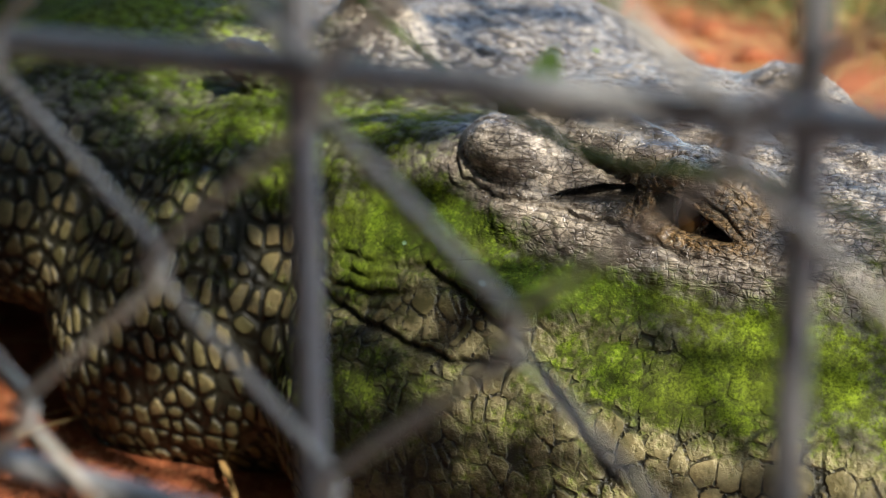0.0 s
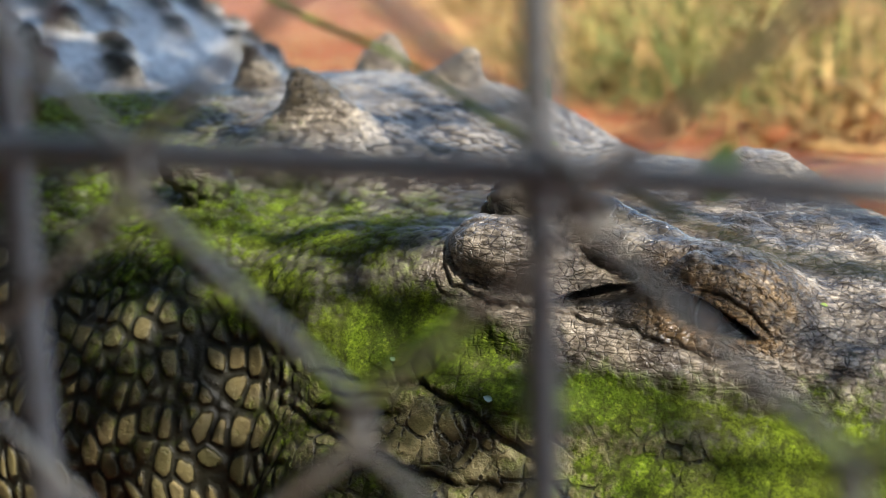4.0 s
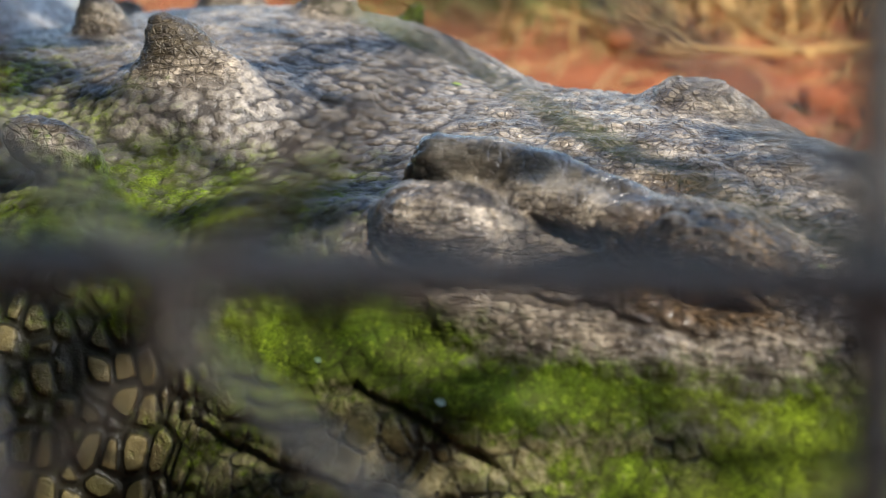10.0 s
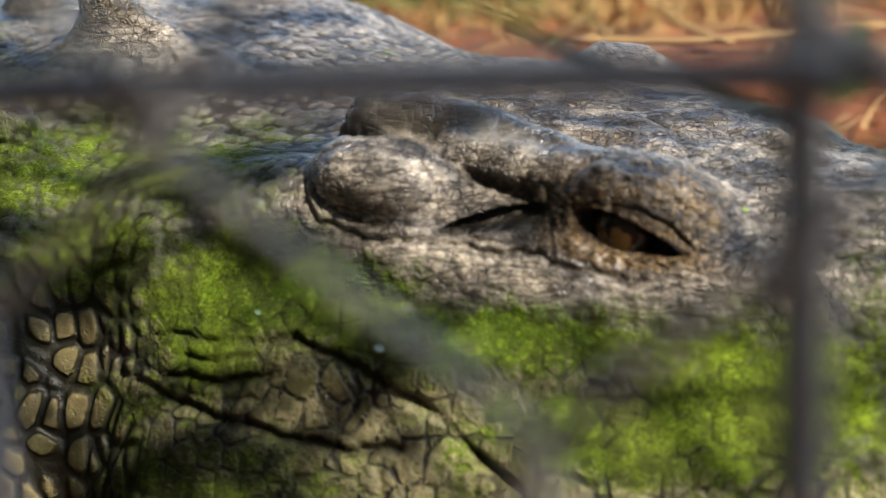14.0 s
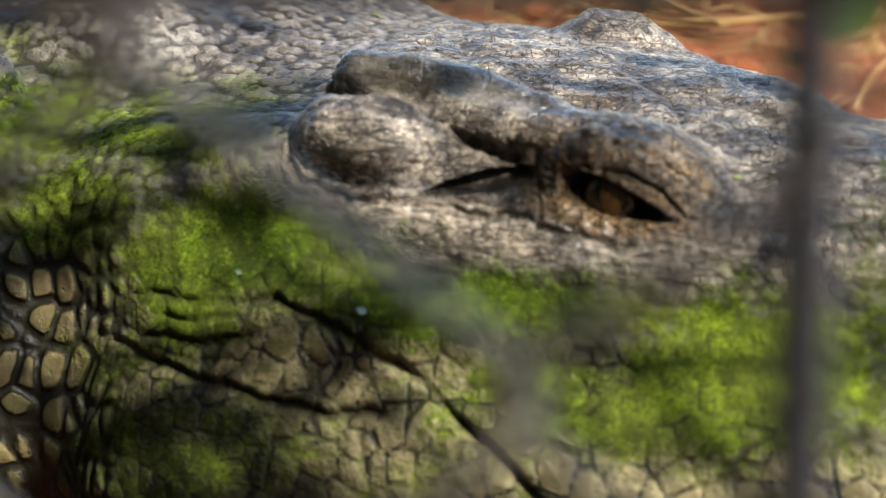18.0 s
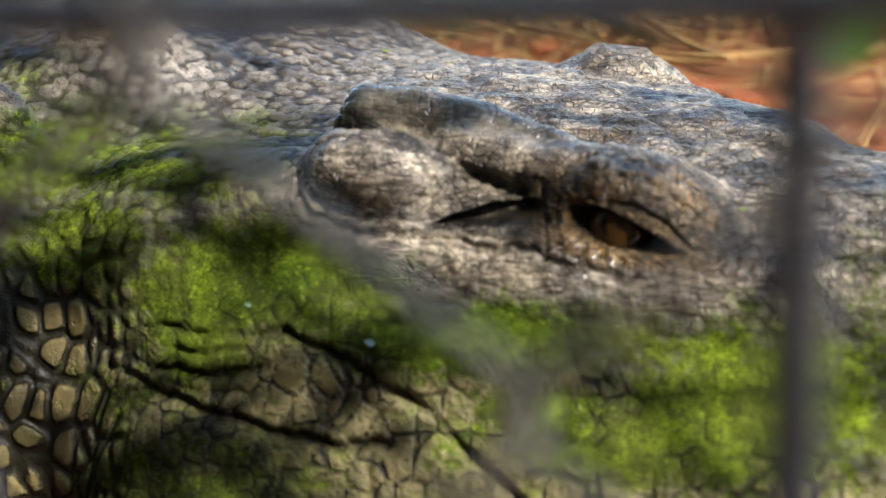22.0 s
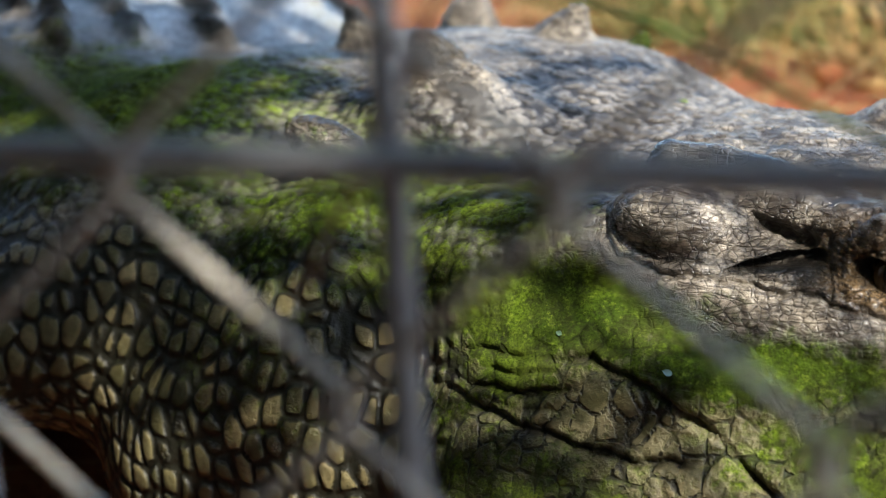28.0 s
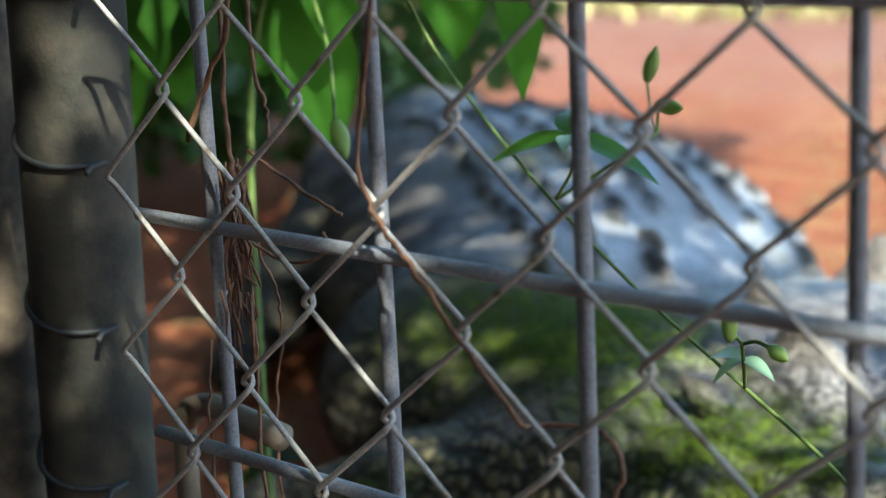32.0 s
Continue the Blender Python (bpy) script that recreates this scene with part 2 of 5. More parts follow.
    grow = m.math("ADD", moss, m.math("MULTIPLY", m.math("SUBTRACT", rough_mix, 0.5), 2.1))
    cover = m.ramp(grow, (0.34, 0.0), (0.80, 1.0))
    green = m.mix(m.ramp(n1, (0.38, 0.0), (0.62, 1.0)), (0.062, 0.112, 0.008), (0.222, 0.302, 0.018))
    green = m.mix(m.ramp(n2, (0.40, 0.65), (0.60, 0.0)), green, (0.050, 0.076, 0.008))
    green = m.mix(m.ramp(n4, (0.40, 0.65), (0.54, 0.0)), green, (0.022, 0.036, 0.004))
    green = m.mix(m.ramp(m.noise(380, 4, 0.7), (0.54, 0.0), (0.66, 0.7)), green, (0.26, 0.345, 0.03))
    green = m.mix(m.math("MULTIPLY", m.ramp(dome, (0.1, 0.8), (0.6, 0.0)), m.ramp(moss, (0.72, 0.9), (0.92, 0.15))), green, (0.026, 0.030, 0.010))
    green = m.mix(m.ramp(m.noise(140, 5, 0.75), (0.38, 0.75), (0.52, 0.0)), green, (0.030, 0.036, 0.010))
    green = m.mix(m.ramp(m.noise(24, 4), (0.40, 0.5), (0.58, 0.0)), green, (0.055, 0.058, 0.016))
    col = m.mix(cover, col, green)
    col = m.mix(m.math("MULTIPLY", m.math("MULTIPLY", big, m.math("SUBTRACT", 1.0, joint)), 0.55), col, (0.018, 0.018, 0.008))
    # dark: keel colour, plus flank and throat shade painted into the hide
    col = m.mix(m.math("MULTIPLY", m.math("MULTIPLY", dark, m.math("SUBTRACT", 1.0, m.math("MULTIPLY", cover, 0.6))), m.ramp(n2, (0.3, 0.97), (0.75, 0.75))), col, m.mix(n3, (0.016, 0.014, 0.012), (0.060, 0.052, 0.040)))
    col = m.mix(m.math("MULTIPLY", wet, m.ramp(n3, (0.35, 0.85), (0.70, 0.50))), col, m.mix(m.ramp(n2, (0.40, 0.0), (0.66, 1.0)), (0.030, 0.026, 0.020), (0.22, 0.195, 0.155)))
    # shade inside furrows, ear slit and eye socket painted into the colour
    col = m.mix(m.math("MULTIPLY", cleft_shade, m.ramp(n3, (0.35, 0.9), (0.7, 0.5))), col, (0.020, 0.015, 0.010))
    soft = m.math("SUBTRACT", 1.0, m.math("MULTIPLY", cover, 0.8))
    h = m.math("ADD", m.math("MULTIPLY", m.math("MULTIPLY", big, joint), soft), m.math("MULTIPLY", m.math("MULTIPLY", n3, 0.7), m.math("SUBTRACT", 1.0, m.math("MULTIPLY", big, 0.5))))
    h = m.math("ADD", h, m.math("MULTIPLY", m.math("MULTIPLY", skull, wrinkle), 0.9))
    h = m.math("SUBTRACT", h, m.math("MULTIPLY", m.math("MULTIPLY", skull, crack), 0.6))
    h = m.math("MULTIPLY", h, m.math("SUBTRACT", 1.0, m.math("MULTIPLY", m.math("MAXIMUM", wet, gloss), 0.70)))
    nrm = m.bump(h, 0.95, 0.0022)
    nrm = m.bump(m.math("MULTIPLY", n4, m.math("SUBTRACT", 1.0, m.math("MULTIPLY", m.math("MAXIMUM", wet, gloss), 0.85))), 0.4, 0.0008, nrm)
    bare = m.mix(m.math("MAXIMUM", skull, m.attr("pale")), (0.46, 0.46, 0.46), (0.31, 0.31, 0.31))
    bare = m.mix(gloss, bare, (0.22, 0.22, 0.22))
    rough = m.mix(cover, bare, (0.95, 0.95, 0.95))
    rough = m.mix(dark, m.mix(wet, rough, (0.24, 0.24, 0.24)), (0.75, 0.75, 0.75))
    spec = m.mix(dark, m.mix(cover, m.mix(m.math("MAXIMUM", wet, gloss), (0.6, 0.6, 0.6), (1.0, 1.0, 1.0)), (0.1, 0.1, 0.1)), (0.15, 0.15, 0.15))
    return m.done(col, rough, normal=nrm, spec=spec)


def mat_eye():
    m = Mat("amber_eye")
    col = m.mix(m.attr("iris"), (0.02, 0.012, 0.006), m.mix(m.noise(500, 4), (0.030, 0.014, 0.004), (0.085, 0.045, 0.012)))
    return m.done(m.mix(m.attr("pupil"), col, (0.004, 0.003, 0.002)), 0.08)


MAT_SKIN = mat_skin()
MAT_EYE = mat_eye()


# ---- ground ----
def ground_height(x, y):
    bank = 0.10 * max(0.0, min(1.0, (y - 2.0) / 1.5)) ** 2
    return 0.010 * noise.noise((x * 3, y * 3, 0)) + 0.006 * noise.noise((x * 11, y * 11, 3)) * (1 if abs(x) < 5 else 0) + bank


def build_ground():
    def axis(lo, hi, step):
        a = list(np.arange(lo, hi + 1e-6, step))
        k, s = hi, step
        while k < 900:
            s *= 1.35
            k += s
            a.append(k)
        k, s = lo, step
        while k > -900:
            s *= 1.35
            k -= s
            a.insert(0, k)
        return a
    xs, ys = axis(-2.6, 1.6, 0.045), axis(-0.8, 4.2, 0.045)
    verts = [(x, y, ground_height(x, y)) for y in ys for x in xs]
    w = len(xs)
    faces = [(j * w + i, j * w + i + 1, (j + 1) * w + i + 1, (j + 1) * w + i) for j in range(len(ys) - 1) for i in range(w - 1)]
    tagged(new("ground", mesh_from("ground", verts, faces, MAT_GROUND)), "bare red laterite earth with scattered straw", "ground", kind="structure")


build_ground()


# ---- the motionless crocodile: smooth union of simple solids, meshed and given its relief ----
def seg(p, a, b):
    """Nearest distance to the segment a-b and how far along it."""
    a, b = np.array(a, np.float32), np.array(b, np.float32)
    d = b - a
    t = np.clip(((p - a) @ d) / (d @ d), 0, 1)
    return np.linalg.norm(p - a - t[..., None] * d, axis=-1), t


def capsule(a, b, ra, rb):
    def f(p):
        d, t = seg(p, a, b)
        return d - (ra + (rb - ra) * t)
    return f, np.minimum(a, b) - max(ra, rb), np.maximum(a, b) + max(ra, rb)


def ellipsoid(c, r, yaw=0.0, pitch=0.0):
    """Half axes r, the first turned by yaw about z and by pitch upwards."""
    m = np.array((Matrix.Rotation(radians(yaw), 3, "Z") @ Matrix.Rotation(radians(-pitch), 3, "Y")), np.float32)
    c, r = np.array(c, np.float32), np.array(r, np.float32)

    def f(p):
        q = (p - c) @ m
        k0 = np.linalg.norm(q / r, axis=-1)
        k1 = np.linalg.norm(q / (r * r), axis=-1)
        return k0 * (k0 - 1) / np.maximum(k1, 1e-6)
    return f, c - max(r), c + max(r)


def scute(c, yaw, tall, foot, thick):
    """A blunt hooked horn: steep behind its tip, with a long foot towards yaw."""
    d = np.array((math.cos(radians(yaw)), math.sin(radians(yaw)), 0))
    tip = np.array(c) - np.array((0, 0, thick * 0.5))
    mid = tip - np.array((0, 0, tall * 0.5)) + d * foot * 0.22
    low = tip - np.array((0, 0, tall))
    return [capsule(low + d * foot * 0.10, mid, thick * 1.5, thick * 1.05), capsule(mid, tip, thick * 1.05, thick * 0.5),
            capsule(low + d * foot, mid, thick * 0.9, thick * 0.9)]


ADD = []          # (solid, blending width)
for s, k in (
    # trunk and neck
    (ellipsoid((-0.66, 1.03, 0.10), (0.58, 0.265, 0.174), 141), 0.05),
    (ellipsoid((-0.46, 0.85, 0.105), (0.36, 0.235, 0.150), 140), 0.05),
    (ellipsoid((-1.25, 1.52, 0.09), (0.45, 0.14, 0.120), 141), 0.06),
    (ellipsoid((-0.02, 0.62, 0.115), (0.22, 0.19, 0.100), 140), 0.05),
    (ellipsoid((-0.34, 0.64, 0.120), (0.20, 0.20, 0.126), 130), 0.05),
    (ellipsoid((-0.17, 0.52, 0.125), (0.12, 0.12, 0.110), 130), 0.05),
    (ellipsoid((-0.064, 0.632, 0.188), (0.162, 0.150, 0.046), 135), 0.03),
    (capsule((0.02, 0.69, 0.148), (0.15, 0.620, 0.147), 0.046, 0.038), 0.03),
    # jowl sagging to the ground
    (ellipsoid((-0.035, 0.470, 0.085), (0.100, 0.110, 0.118), 0), 0.02),
    # back of the head and throat
    (ellipsoid((0.13, 0.53, 0.135), (0.17, 0.125, 0.068), 0), 0.04),
    (ellipsoid((0.18, 0.525, 0.162), (0.11, 0.105, 0.038), 0), 0.03),
    (capsule((0.10, 0.432, 0.058), (0.55, 0.43, 0.05), 0.106, 0.112), 0.025),
    # cheek below the eye, bag of skin at the corner of the jaw
    (capsule((0.20, 0.410, 0.148), (0.36, 0.430, 0.130), 0.036, 0.050), 0.03),
    (ellipsoid((0.120, 0.368, 0.137), (0.062, 0.016, 0.015), -14, 6), 0.018),
    # snout
    (capsule((0.265, 0.478, 0.108), (0.85, 0.40, 0.058), 0.081, 0.055), 0.045),
    # rim of the jaw and the cheek behind it
    (capsule((0.05, 0.425, 0.150), (0.20, 0.412, 0.150), 0.046, 0.038), 0.03),
    (capsule((0.112, 0.394, 0.178), (0.150, 0.383, 0.1735), 0.006, 0.0095), 0.012),
    (capsule((0.150, 0.383, 0.1735), (0.210, 0.381, 0.165), 0.0095, 0.012), 0.012),
    (capsule((0.210, 0.381, 0.165), (0.290, 0.388, 0.156), 0.012, 0.014), 0.014),
    # ear flap: a full pillow that runs out to the eye, and the roll below its slit
    (ellipsoid((0.100, 0.409, 0.186), (0.036, 0.019, 0.017), -8), 0.015),
    (ellipsoid((0.1405, 0.4020, 0.1985), (0.0295, 0.0225, 0.0145), -4, -8), 0.006),
    (capsule((0.152, 0.400, 0.1955), (0.180, 0.397, 0.1915), 0.0105, 0.0045), 0.006),
    (capsule((0.166, 0.412, 0.2050), (0.207, 0.4015, 0.1985), 0.0105, 0.0085), 0.005),
    (capsule((0.138, 0.394, 0.1855), (0.207, 0.391, 0.1805), 0.0050, 0.0065), 0.006),
    # brow: a narrow ridge hooked at the back
    (capsule((0.1200, 0.4230, 0.2085), (0.1300, 0.4245, 0.2160), 0.0045, 0.0088), 0.004),
    (capsule((0.1300, 0.4245, 0.2165), (0.1500, 0.4225, 0.2165), 0.0086, 0.0094), 0.004),
    (capsule((0.1560, 0.4220, 0.2140), (0.1720, 0.4205, 0.2115), 0.0092, 0.0098), 0.004),
    (capsule((0.1780, 0.4195, 0.2100), (0.2020, 0.4150, 0.2025), 0.0088, 0.0080), 0.004),
    (capsule((0.2020, 0.4150, 0.2025), (0.2180, 0.4080, 0.1950), 0.0070, 0.0060), 0.006),
    # eye: bulge, crest of the upper lid, lower lid, warts before the eye
    (ellipsoid((0.235, 0.404, 0.186), (0.036, 0.027, 0.0195), -12, -12), 0.010),
    (capsule((0.2120, 0.3900, 0.1955), (0.2240, 0.3870, 0.2010), 0.0036, 0.0050), 0.006),
    (capsule((0.2240, 0.3870, 0.2010), (0.2400, 0.3865, 0.1965), 0.0050, 0.0042), 0.006),
    (capsule((0.2400, 0.3865, 0.1965), (0.2560, 0.3880, 0.1790), 0.0042, 0.0040), 0.006),
    (capsule((0.2140, 0.3850, 0.1780), (0.2480, 0.3820, 0.1700), 0.0034, 0.0036), 0.005),
    (ellipsoid((0.2640, 0.3920, 0.1745), (0.0070, 0.0065, 0.0060)), 0.006),
    (ellipsoid((0.2720, 0.3960, 0.1640), (0.0080, 0.0070, 0.0060)), 0.006),
    # far brow, a corner of bone, and a pit-edged boss before it
    (ellipsoid((0.204, 0.580, 0.185), (0.031, 0.032, 0.0275), 10), 0.006),
    (capsule((0.213, 0.580, 0.184), (0.268, 0.565, 0.155), 0.0205, 0.0180), 0.012),
    (ellipsoid((0.272, 0.492, 0.184), (0.028, 0.026, 0.013), -6), 0.015),
    (ellipsoid((0.277, 0.470, 0.187), (0.015, 0.014, 0.0115)), 0.008),
    # far-left bulk of the jowl against the ground
    (ellipsoid((-0.10, 0.465, 0.060), (0.085, 0.100, 0.105), 0), 0.03),
    # foreleg and hand; hind leg
    (capsule((-0.12, 0.46, 0.135), (-0.27, 0.400, 0.105), 0.060, 0.046), 0.025),
    (capsule((-0.27, 0.400, 0.105), (-0.40, 0.37, 0.060), 0.044, 0.036), 0.025),
    (capsule((-0.40, 0.37, 0.060), (-0.47, 0.33, 0.015), 0.034, 0.026), 0.025),
    (capsule((-0.78, 1.02, 0.150), (-1.00, 1.06, 0.165), 0.090, 0.062), 0.03),
    (capsule((-1.00, 1.06, 0.165), (-0.90, 0.84, 0.075), 0.060, 0.048), 0.03),
    (capsule((-0.90, 0.84, 0.075), (-0.84, 0.70, 0.030), 0.044, 0.030), 0.03),
):
    ADD.append((s, k))
# horns of the nape: tip, direction of the foot, height, length of the foot, thickness
HORNS = [((-0.112, 0.618, 0.259), -10, 0.036, 0.022, 0.0085), ((-0.027, 0.523, 0.257), -10, 0.022, 0.032, 0.0105), ((-0.121, 0.833, 0.239), 180, 0.036, 0.022, 0.0150),
         ((0.008, 0.675, 0.250), 185, 0.034, 0.044, 0.0120), ((0.018, 0.774, 0.217), 180, 0.034, 0.046, 0.0100), ((-0.062, 0.446, 0.234), -5, 0.010, 0.030, 0.0055)]
for c, yaw, tall, foot, thick in HORNS:
    if tall < 0.02:
        ADD.append((ellipsoid((c[0] + 0.016, c[1], c[2] - 0.020), (0.024, 0.0100, 0.0115), yaw, -20), 0.012))
    else:
        for s in scute(c, yaw, tall, foot, thick):
            ADD.append((s, 0.010))
        ADD.append((ellipsoid((c[0] + 0.012 * math.cos(radians(yaw)), c[1], c[2] - tall - 0.021), (0.046, 0.036, 0.014), yaw), 0.02))
# rows of keeled shields along the back, each on the hide below it
AXIS = Vector((-0.79, 0.61, 0))
KEELS = []


def hide_height(x, y):
    zs = np.arange(0.37, 0.10, -0.002, dtype=np.float32)
    q = np.stack([np.full(len(zs), x), np.full(len(zs), y), zs], 1).astype(np.float32)
    inside = np.nonzero(field(q) < 0)[0]
    return float(zs[inside[0]]) if len(inside) else 0.0


def add_keels():
    found = []
    for i in range(-3, 17):
        for j in range(-4, 5):
            a, c = 0.054 * i + (0.012 if j % 2 else 0.0), 0.047 * j
            x, y = -0.30 - 0.77 * a + 0.64 * c, 0.84 + 0.64 * a + 0.77 * c
            z = hide_height(x, y)
            if z > 0.17 and (i > -1 or j < -1):
                found.append((x, y, z))
    rng = random.Random(17)
    for x, y, z in found:
        x, y, tall, long_ = x + rng.gauss(0, 0.004), y + rng.gauss(0, 0.004), rng.uniform(0.011, 0.018), rng.uniform(0.024, 0.036)
        KEELS.append((x, y, z + 0.7 * tall, long_))
        ADD.append((ellipsoid((x, y, z - 0.002), (long_, rng.uniform(0.006, 0.0095), tall), 140 + rng.uniform(-8, 8)), 0.006))



# furrows on the near side, as lines in x and z: half width, depth, points
FURROWS = [
    # fold below the ribbon of skin under the ear, running on below the eye
    (0.0011, 0.0030, [(0.142, 0.1835), (0.157, 0.1825), (0.170, 0.1800), (0.184, 0.1785), (0.202, 0.1780), (0.213, 0.1750), (0.230, 0.1690), (0.252, 0.1660)]),
    # round the ear flap, and the line that runs from it into the ear
    (0.0011, 0.0034, [(0.1085, 0.203), (0.1105, 0.193), (0.117, 0.1855), (0.128, 0.1825), (0.143, 0.1815), (0.158, 0.1825), (0.168, 0.1845)]),
    (0.0008, 0.0015, [(0.1125, 0.203), (0.1145, 0.195), (0.122, 0.1885), (0.134, 0.186), (0.150, 0.1855)]),
    (0.0008, 0.0013, [(0.1065, 0.200), (0.1075, 0.191), (0.113, 0.183), (0.124, 0.1795)]),
    (0.0008, 0.0014, [(0.160, 0.1835), (0.178, 0.1815), (0.203, 0.1805)]),
    # bridge before the eye
    (0.0010, 0.0020, [(0.2035, 0.197), (0.2055, 0.188), (0.2070, 0.174)]),
    (0.0008, 0.0015, [(0.2105, 0.195), (0.2100, 0.185), (0.2125, 0.175)]),
    (0.0009, 0.0018, [(0.205, 0.191), (0.208, 0.185), (0.211, 0.179)]),
    # rings of the lids
    (0.0009, 0.0022, [(0.211, 0.190), (0.222, 0.1945), (0.236, 0.1930), (0.249, 0.1855), (0.257, 0.176)]),
    (0.0009, 0.0020, [(0.211, 0.179), (0.224, 0.1715), (0.244, 0.1680), (0.258, 0.1695)]),
    (0.0010, 0.0020, [(0.220, 0.2035), (0.240, 0.2015), (0.258, 0.190), (0.268, 0.178)]),
    (0.0009, 0.0016, [(0.207, 0.197), (0.214, 0.204), (0.228, 0.206), (0.246, 0.201)]),
    (0.0008, 0.0014, [(0.243, 0.195), (0.252, 0.192), (0.262, 0.184)]),
    (0.0009, 0.0016, [(0.217, 0.1715), (0.235, 0.1670), (0.256, 0.1660)]),
    # lens-shaped fold at the corner of the jaw: its lower and upper edge, the crease that leaves it
    (0.0017, 0.0052, [(0.036, 0.128), (0.064, 0.1235), (0.090, 0.120), (0.111, 0.116), (0.134, 0.113), (0.154, 0.114), (0.174, 0.120)]),
    (0.0016, 0.0046, [(0.090, 0.146), (0.112, 0.149), (0.128, 0.146), (0.142, 0.140), (0.158, 0.131), (0.174, 0.120)]),
    (0.0018, 0.0058, [(0.174, 0.120), (0.190, 0.108), (0.205, 0.095), (0.226, 0.078)]),
    (0.0011, 0.0026, [(0.062, 0.138), (0.082, 0.1395), (0.098, 0.143)]),
    (0.0013, 0.0034, [(0.050, 0.131), (0.074, 0.132), (0.092, 0.1335), (0.112, 0.1405)]),
    (0.0010, 0.0020, [(0.045, 0.145), (0.066, 0.1455), (0.085, 0.1465)]),
    (0.0009, 0.0016, [(0.058, 0.126), (0.080, 0.1265), (0.104, 0.128)]),
    (0.0010, 0.0018, [(0.184, 0.110), (0.181, 0.100), (0.178, 0.090)]),
    (0.0012, 0.0018, [(0.150, 0.113), (0.147, 0.103), (0.150, 0.092)]),
]
BROW_GROOVE = [(0.1215, 0.413, 0.2085), (0.128, 0.4120, 0.2100), (0.140, 0.4100, 0.2085), (0.154, 0.4055, 0.2040), (0.168, 0.4010, 0.1995), (0.182, 0.3970, 0.1960), (0.194, 0.3940, 0.1935)]
EYE = (0.2310, 0.3900, 0.1822)      # middle of the eyeball
EYE_R = 0.0120


def field(p):
    """Signed distance of all solids at the points p (n, 3)."""
    d = np.full(len(p), 1.0, np.float32)
    pl, ph = p.min(0), p.max(0)
    for (f, lo, hi), k in ADD:
        lo, hi = lo - 2 * k - 0.02, hi + 2 * k + 0.02
        if (pl > hi).any() or (ph < lo).any():
            continue
        near = np.nonzero(np.all((p > lo) & (p < hi), axis=1))[0]
        if len(near):
            a, b = d[near], f(p[near])
            h = np.maximum(k - np.abs(a - b), 0) / k
            d[near] = np.minimum(a, b) - h * h * k * 0.25
    return d


add_keels()


def field_at(p):
    """The same for many scattered points, in small neighbourhoods."""
    key = np.floor(p[:, 0] / 0.08).astype(np.int64) * 1000 + np.floor(p[:, 1] / 0.08).astype(np.int64)
    order = np.argsort(key, kind="stable")
    cuts = np.nonzero(np.diff(key[order]))[0] + 1
    out = np.empty(len(p), np.float32)
    for part_ in np.split(order, cuts):
        out[part_] = field(p[part_])
    return out


def surface_nets(lo, hi, step):
    """Vertices and quads of the zero surface of field."""
    ax = [np.arange(a, b, step, dtype=np.float32) for a, b in zip(lo, hi)]
    n = [len(a) for a in ax]
    v = np.empty(n, np.float32)
    for i0 in range(0, n[0], 16):
        for j0 in range(0, n[1], 16):
            xs, ys = ax[0][i0:i0 + 16], ax[1][j0:j0 + 16]
            p = np.empty((len(xs), len(ys), n[2], 3), np.float32)
            p[..., 0], p[..., 1], p[..., 2] = xs[:, None, None], ys[None, :, None], ax[2]
            v[i0:i0 + 16, j0:j0 + 16] = field(p.reshape(-1, 3)).reshape(p.shape[:3])
    s = v < 0
    acc, cnt = np.zeros([k - 1 for k in n] + [3], np.float32), np.zeros([k - 1 for k in n], np.float32)
    quads_of = []
    for axis in range(3):
        a = [slice(None)] * 3
        b = [slice(None)] * 3
        a[axis], b[axis] = slice(0, -1), slice(1, None)
        va, vb = v[tuple(a)], v[tuple(b)]
        cross = s[tuple(a)] != s[tuple(b)]
        idx = np.argwhere(cross)
        t = va[cross] / (va[cross] - vb[cross])
        pos = idx.astype(np.float32)
        pos[:, axis] += t
        o1, o2 = [k for k in range(3) if k != axis]
        ok = (idx[:, o1] > 0) & (idx[:, o2] > 0) & (idx[:, o1] < n[o1] - 1) & (idx[:, o2] < n[o2] - 1)
        corner = []
        for d1, d2 in ((0, 0), (1, 0), (1, 1), (0, 1)):
            c = idx[ok].copy()
            c[:, o1] -= d1
            c[:, o2] -= d2
            corner.append(c)
            np.add.at(acc, tuple(c.T), pos[ok])
            np.add.at(cnt, tuple(c.T), 1)
        flip = s[tuple(a)][cross][ok] ^ (axis == 1)
        quads_of.append((corner, flip))
    used = cnt > 0
    number = np.full(cnt.shape, -1, np.int64)
    number[used] = np.arange(used.sum())
    verts = acc[used] / cnt[used][:, None] * step + np.array(lo, np.float32)
    quads = []
    for corner, flip in quads_of:
        q = np.stack([number[tuple(c.T)] for c in corner], 1)
        q[~flip] = q[~flip][:, ::-1]
        quads.append(q)
    return verts, np.concatenate(quads)


